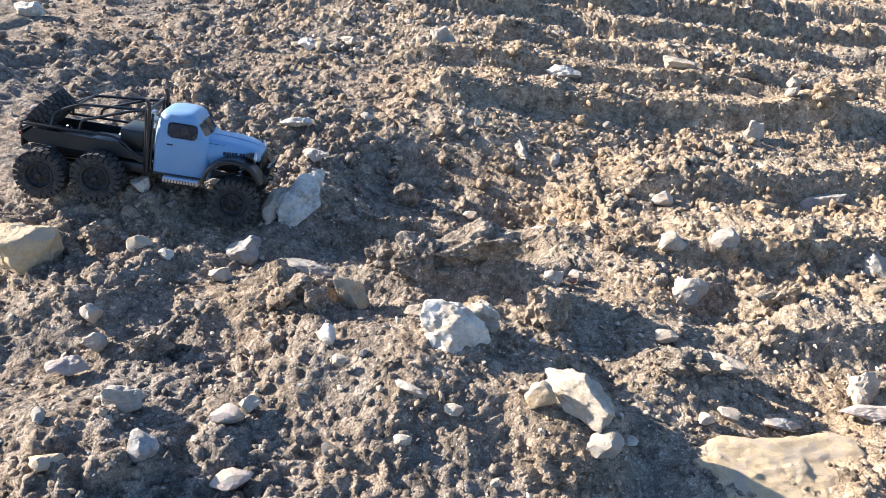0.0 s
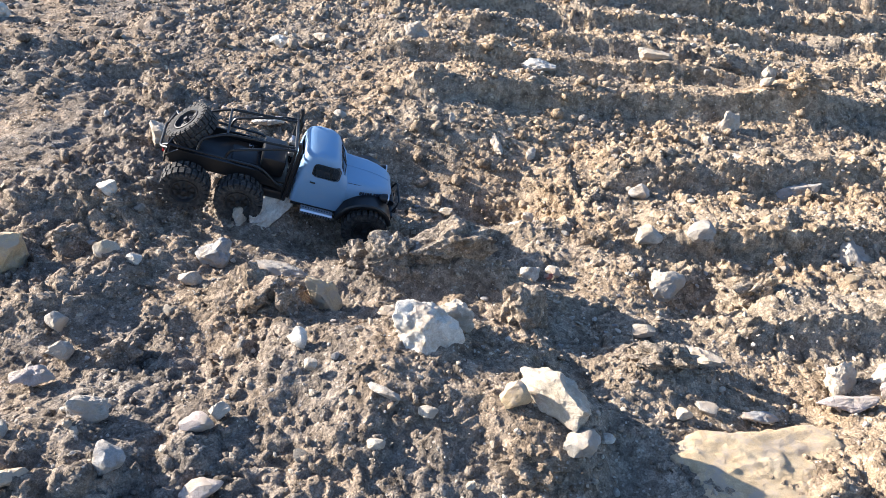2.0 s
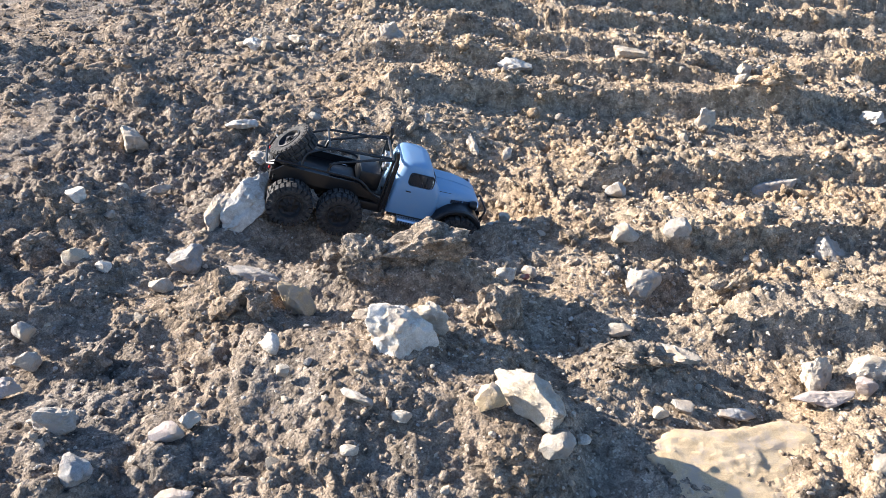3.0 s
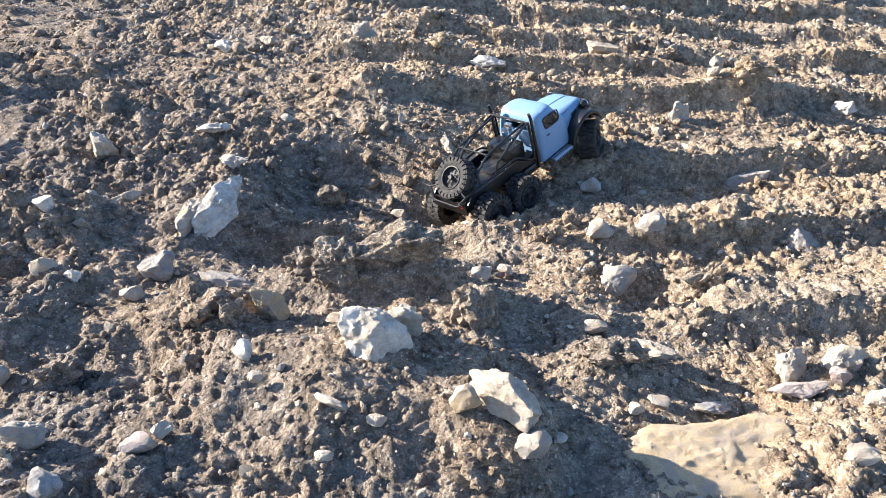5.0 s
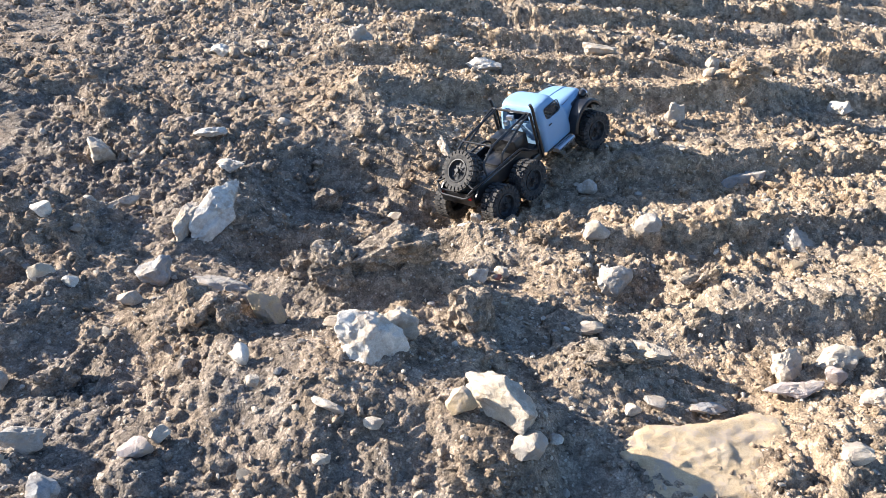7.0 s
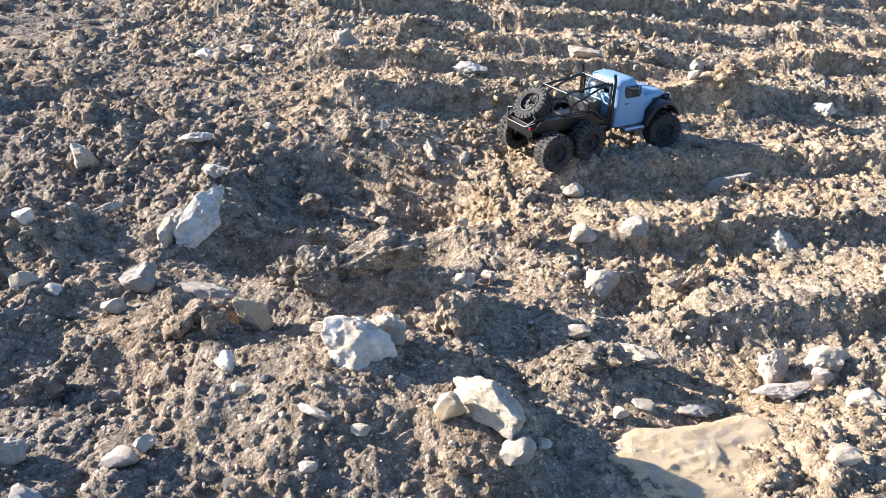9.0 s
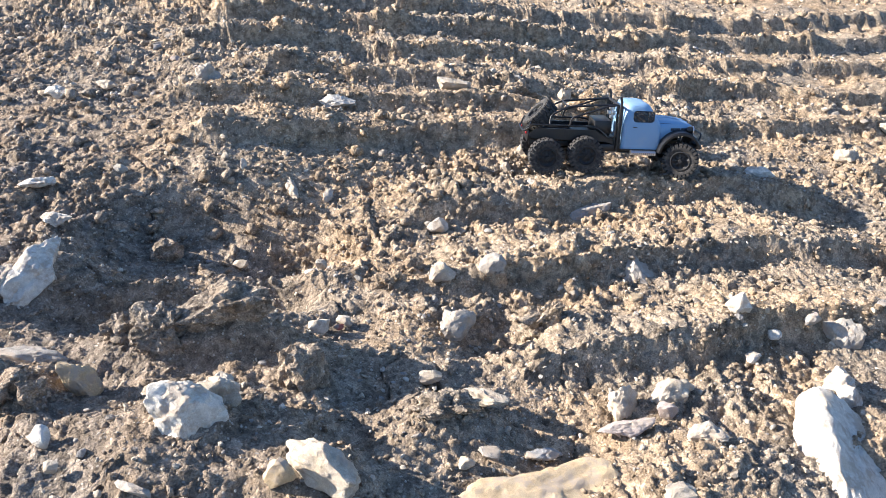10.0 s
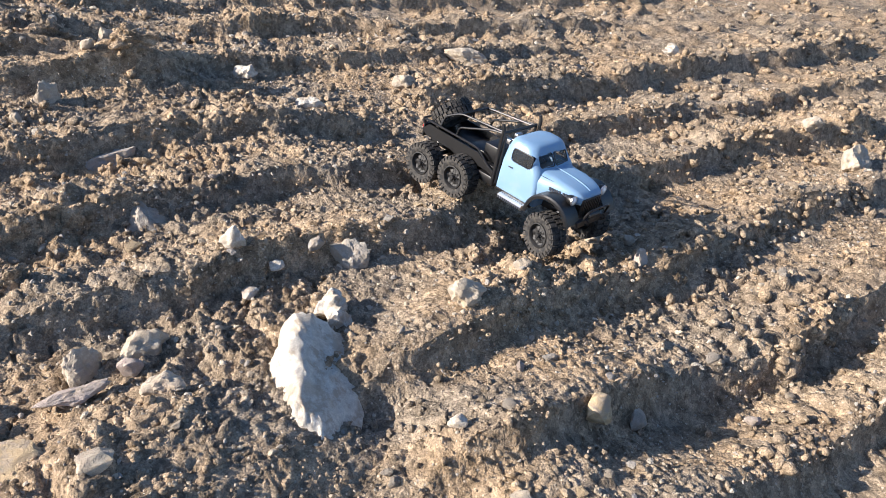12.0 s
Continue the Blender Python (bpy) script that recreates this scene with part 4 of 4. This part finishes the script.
        for i in range(11):
            for z in (0.0466, 0.0490):
                bmesh.ops.create_cone(holes, cap_ends=True, segments=8, radius1=0.0009, radius2=0.0009, depth=0.0012,
                                      matrix=Matrix.Translation((0.0920 + 0.0043 * i, s * 0.0640, z)) @ Matrix.Rotation(1.5708, 4, "X"))
            bmesh.ops.create_cone(holes, cap_ends=True, segments=8, radius1=0.0011, radius2=0.0011, depth=0.0012, matrix=Matrix.Translation((0.0920 + 0.0043 * i, s * 0.0560, 0.0527)))
        part("perforations", holes, DARK, step_ob, "round dark holes")
        # exhaust stack
        part("exhaust_stack", bar([(0.0600, s * 0.0475, 0.050), (0.0610, s * 0.0475, 0.150), (0.0575, s * 0.0475, 0.1600)], 0.0029, 10), BLACK, truck, "upright black exhaust stack")
    grille = part("grille", boxed(0.2215, 0.2255, -0.0250, 0.0250, 0.0640, 0.0960, bevel=0.0015), BLACK, truck, "black slotted grille")
    for k in range(9):
        part("grille_bar", boxed(0.2250, 0.2268, -0.0225 + 0.005 * k, -0.0200 + 0.005 * k, 0.0660, 0.0940, bevel=0.0003), BLACK, grille)
    bumper = part("front_bumper", boxed(0.2270, 0.2370, -0.0430, 0.0430, 0.0560, 0.0670, bevel=0.0020), BLACK, truck, "black front bumper")
    part("bull_bar", bar([(0.2350, -0.0300, 0.0640), (0.2420, -0.0290, 0.0860), (0.2420, 0.0290, 0.0860), (0.2350, 0.0300, 0.0640)], 0.0018), BLACK, bumper)
    for s in (-1, 1):
        part("tow_hook", bar([(0.236, s * 0.022, 0.060), (0.243, s * 0.022, 0.060), (0.243, s * 0.022, 0.066), (0.238, s * 0.022, 0.067)], 0.0014, 6), BLACK, bumper)
        part("bumper_brace", bar([(0.222, s * 0.016, 0.052), (0.232, s * 0.024, 0.060)], 0.0022, 6), BLACK, bumper)
    winch = lathe([(0.0001, -0.014), (0.0055, -0.014), (0.0055, 0.014), (0.0001, 0.014)], 14)
    bmesh.ops.transform(winch, matrix=Matrix.Translation((0.2330, 0, 0.0700)), verts=winch.verts)
    part("winch_drum", winch, BLACK, bumper)
    # frame, axles and springs
    for s in (-1, 1):
        part("frame_rail", boxed(-0.118, 0.226, s * 0.0210 - 0.0025, s * 0.0210 + 0.0025, 0.0500, 0.0600), BLACK, truck)
        part("tank", boxed(0.020, 0.062, s * 0.034 - 0.012, s * 0.034 + 0.012, 0.046, 0.062, bevel=0.003), BLACK, truck)
    part("gearbox", boxed(0.070, 0.125, -0.020, 0.020, 0.038, 0.060, bevel=0.004), BLACK, truck)
    part("drive_shaft", bar([(-0.082, 0, 0.040), (-0.004, 0, 0.042), (0.075, 0, 0.046), (0.125, 0, 0.046), (0.190, 0, 0.042)], 0.0025), BLACK, truck)
    for x in AXLES:
        axle = lathe([(0.0001, -0.046), (0.0040, -0.046), (0.0040, -0.012), (0.0085, -0.008), (0.0100, 0.0), (0.0085, 0.008), (0.0040, 0.012), (0.0040, 0.046), (0.0001, 0.046)], 14)
        bmesh.ops.transform(axle, matrix=Matrix.Translation((x, 0.004, 0.039)), verts=axle.verts)
        part("axle", axle, BLACK, truck)
        for s in (-1, 1):
            spring = bmesh.new()
            a, b = Vector((x - 0.006, s * 0.033, 0.046)), Vector((x + 0.004, s * 0.031, 0.082))
            turns = [a.lerp(b, k / 40) + 0.0042 * Vector((math.cos(k * 0.9), math.sin(k * 0.9), 0)) for k in range(41)]
            rings = [[spring.verts.new(p + 0.0007 * Vector((math.cos(i * 2.094), math.sin(i * 2.094), math.sin(i * 2.094 + 1)))) for i in range(3)] for p in turns]
            for p, q in zip(rings, rings[1:]):
                for i in range(3):
                    spring.faces.new((p[i], p[(i + 1) % 3], q[(i + 1) % 3], q[i]))
            damper = part("shock_absorber", bar([a, b], 0.0022, 8), BLACK, truck, "black shock absorber")
            part("coil_spring", spring, METAL, damper, "bare metal coil spring")
    # load bed
    bed = part("bed_floor", boxed(-0.120, 0.058, -0.0400, 0.0400, 0.0740, 0.0770), BLACK, truck, "black load bed floor")
    for s in (-1, 1):
        panel = loft([[(x, s * y, z) for x, z in ((-0.124, 0.0760), (-0.112, 0.0680), (0.040, 0.0660), (0.056, 0.0600), (0.056, 0.0700), (0.036, 0.0760), (0.014, 0.0890), (-0.108, 0.0900))] for y in (0.0405, 0.0430)])
        part("bed_side", panel, BLACK, bed, "black bed side panel")
        part("bed_rail", bar([(-0.130, s * 0.030, 0.0830), (-0.122, s * 0.0440, 0.0970), (0.014, s * 0.0440, 0.0970), (0.040, s * 0.0440, 0.0760), (0.056, s * 0.0440, 0.0700)], 0.0020), BLACK, bed)
        part("cage_bar", bar([(0.0560, s * 0.0360, 0.1420), (-0.0450, s * 0.0340, 0.1340), (-0.0790, s * 0.0360, 0.1160), (-0.0810, s * 0.0420, 0.0970)]), BLACK, truck, "black tubular cage bar")
        part("cage_bar", bar([(0.0560, s * 0.0430, 0.1420), (0.0350, s * 0.0430, 0.1390), (-0.0370, s * 0.0430, 0.1130), (-0.0400, s * 0.0430, 0.0970)]), BLACK, truck, "black tubular cage bar")
        part("cage_post", bar([(0.0560, s * 0.0440, 0.0500), (0.0560, s * 0.0440, 0.1420)], 0.0024), BLACK, truck)
        part("cage_post", bar([(0.0650, s * 0.0460, 0.0560), (0.0650, s * 0.0440, 0.1400)], 0.0020), BLACK, truck)
        part("tail_light", boxed(-0.1290, -0.1260, s * 0.034 - 0.003, s * 0.034 + 0.003, 0.0760, 0.0800, bevel=0.0005), RED, truck, "small red tail light")
        part("spare_hoop", bar([(-0.122, s * 0.0440, 0.0970), (-0.1180, s * 0.0300, 0.1000), (-0.0830, s * 0.0290, 0.1300)], 0.0018), BLACK, truck)
    part("cage_crossbar", bar([(0.0560, -0.0440, 0.1420), (0.0560, 0.0440, 0.1420)], 0.0024), BLACK, truck)
    part("cage_crossbar", bar([(-0.0450, -0.0340, 0.1340), (-0.0450, 0.0340, 0.1340)], 0.0018), BLACK, truck)
    part("cage_crossbar", bar([(-0.0830, -0.0290, 0.1300), (-0.0830, 0.0290, 0.1300)], 0.0018), BLACK, truck)
    part("tail_hoop", bar([(-0.1220, -0.0430, 0.0900), (-0.1330, -0.0300, 0.0800), (-0.1330, 0.0300, 0.0800), (-0.1220, 0.0430, 0.0900)], 0.0020), BLACK, truck)
    part("tail_panel", boxed(-0.1250, -0.1220, -0.0400, 0.0400, 0.0600, 0.0840), BLACK, truck)
    part("equipment_box", boxed(0.0140, 0.0500, -0.0300, 0.0300, 0.0770, 0.1070, bevel=0.0030), BLACK, truck, "black equipment box in the bed")
    for y, z, w in ((-0.016, 0.122, 0.010), (0.004, 0.129, 0.014), (0.018, 0.116, 0.008), (-0.006, 0.112, 0.012)):
        part("steering_unit", boxed(0.0500, 0.0580, y - w * 0.5, y + w * 0.5, z - 0.004, z + 0.004, bevel=0.001), METAL, truck, "bare metal bracket")
    part("bed_plate", boxed(-0.030, 0.010, -0.0200, 0.0200, 0.0770, 0.0830, bevel=0.0015), BLACK, truck)
    # wheels
    tyre_bm, rim_bm, hub_bm = wheel_meshes()
    for bm in (tyre_bm, rim_bm, hub_bm):
        bmesh.ops.recalc_face_normals(bm, faces=bm.faces)
    tyre, rim, hub = finish(tyre_bm, "tyre", RUBBER, 40), finish(rim_bm, "wheel", RIM, 35), finish(hub_bm, "hub", RIM, 35)
    wheels = []
    spots = [(x, s * TRACK, WHEEL_R, 0, s) for s in (-1, 1) for x in AXLES] + [None]
    for spot in spots:
        w = new("wheel" if spot else "spare_wheel", rim)
        w.parent = truck
        tagged(w, "black spoked wheel with chunky dusty tyre" if spot else "spare wheel strapped over the tail")
        for name, me in (("tyre", tyre), ("hub", hub)):
            o = new(name, me)
            o.parent = w
        if spot:
            w.matrix_basis = pose(spot[0], spot[1], spot[2], 0, 0, 0 if spot[4] < 0 else 180)
            wheels.append((w, spot))
        else:
            w.matrix_basis = Matrix.Translation((-0.0960, 0, 0.1080)) @ Matrix.Rotation(radians(42), 4, "Y") @ Matrix.Rotation(radians(-90), 4, "Z")
    return truck, wheels


TRUCK, WHEELS = build_truck()

# seconds, place, roll, pitch and heading of the truck
DRIVE = [
    (0.0, -0.492, 1.125, 0.064, -8.9, 7.7, 0.7),
    (0.5, -0.441, 1.130, 0.066, -8.6, 11.8, 1.3),
    (1.0, -0.426, 1.153, 0.060, -6.4, 6.2, 10.6),
    (1.5, -0.420, 1.220, 0.052, -5.9, 2.5, 11.0),
    (1.7, -0.382, 1.217, 0.047, -7.5, 1.8, 21.4),
    (2.0, -0.263, 1.175, 0.038, 12.1, 18.9, 8.3),
    (2.2, -0.263, 1.163, 0.033, 8.0, 12.8, 15.6),
    (2.5, -0.190, 1.197, 0.033, 16.0, 25.6, 16.5),
    (2.8, -0.107, 1.186, 0.003, 28.7, 18.2, 19.0),
    (3.0, -0.074, 1.221, -0.011, 3.5, 17.6, 7.1),
    (3.2, -0.009, 1.200, -0.022, -9.3, 12.0, 10.7),
    (3.5, 0.060, 1.282, -0.049, -11.9, -3.3, 5.1),
    (3.7, 0.112, 1.255, -0.058, 2.8, -7.8, 17.8),
    (5.5, 0.284, 1.349, -0.040, -8.1, -16.0, 41.7),
    (6.0, 0.284, 1.350, -0.039, -8.6, -16.7, 40.6),
    (6.5, 0.292, 1.351, -0.035, -9.0, -14.8, 40.0),
    (7.2, 0.299, 1.347, -0.033, -8.9, -15.5, 43.7),
    (8.8, 0.385, 1.426, -0.007, -3.5, -1.0, 33.6),
    (9.0, 0.458, 1.465, 0.002, -1.5, 2.1, 25.2),
    (9.2, 0.529, 1.485, -0.002, -10.3, 0.5, 14.3),
    (9.5, 0.630, 1.510, 0.003, -15.4, -3.5, 6.7),
    (9.8, 0.733, 1.518, -0.000, -9.6, -2.0, -8.2),
    (10.0, 0.793, 1.521, 0.000, -7.8, 0.8, -10.6),
    (10.5, 0.963, 1.372, -0.000, -0.7, 3.7, -30.5),
    (11.0, 1.121, 1.247, -0.019, 0.4, 6.8, -44.8),
    (11.5, 1.218, 1.095, -0.030, -3.8, -0.4, -61.6),
    (12.0, 1.296, 0.992, -0.022, -2.2, 3.6, -79.8),
]
# seconds and steering angle of the front wheels
STEER = ((0, 0), (1.0, 12), (1.5, 4), (2.0, 0), (3.0, 0), (3.5, 12), (3.7, 18), (5.3, 30), (5.6, 28), (5.9, -6), (7.2, -8), (8.8, -14), (9.2, -14), (9.8, -18), (10.5, -24), (11.0, -16), (11.5, -18), (12, -12))


def drive_at(t):
    for a, b in zip(DRIVE, DRIVE[1:]):
        if a[0] <= t <= b[0]:
            k = (t - a[0]) / (b[0] - a[0])
            return [p + (q - p) * k for p, q in zip(a, b)]
    return list(DRIVE[-1])


def motions():
    walk(TRUCK, [(t, pose(x, y, z, rx, ry, rz)) for t, x, y, z, rx, ry, rz in DRIVE])
    rolled, last, turns, stands = 0.0, drive_at(0), [], []
    for k in range(121):
        now = drive_at(k / 10)
        a = radians(now[6])
        rolled += (now[1] - last[1]) * math.cos(a) + (now[2] - last[2]) * math.sin(a)
        turns.append(math.degrees(rolled / WHEEL_R))
        stands.append(pose(*now[1:]))
        last = now
    times, angles = zip(*STEER)
    for w, (x, y, z, _, s) in WHEELS:
        # each wheel finds the soil within the travel of its spring
        lift = []
        for m in stands:
            p = m @ Vector((x, y, 0))
            lift.append(max(-0.007, min(0.010, float(relief(np.array([p.x]), np.array([p.y]))[0]) - 0.004 - p.z)))
        lift = np.convolve(np.pad(lift, 2, mode="edge"), np.ones(5) / 5, mode="valid")
        rows = []
        for k in range(121):
            steer = float(np.interp(k / 10, times, angles)) if x > 0.1 else 0.0
            rows.append((k / 10, pose(x, y, z + float(lift[k]), 0, turns[k] if s < 0 else -turns[k], steer + (0 if s < 0 else 180))))
        walk(w, rows)


motions()
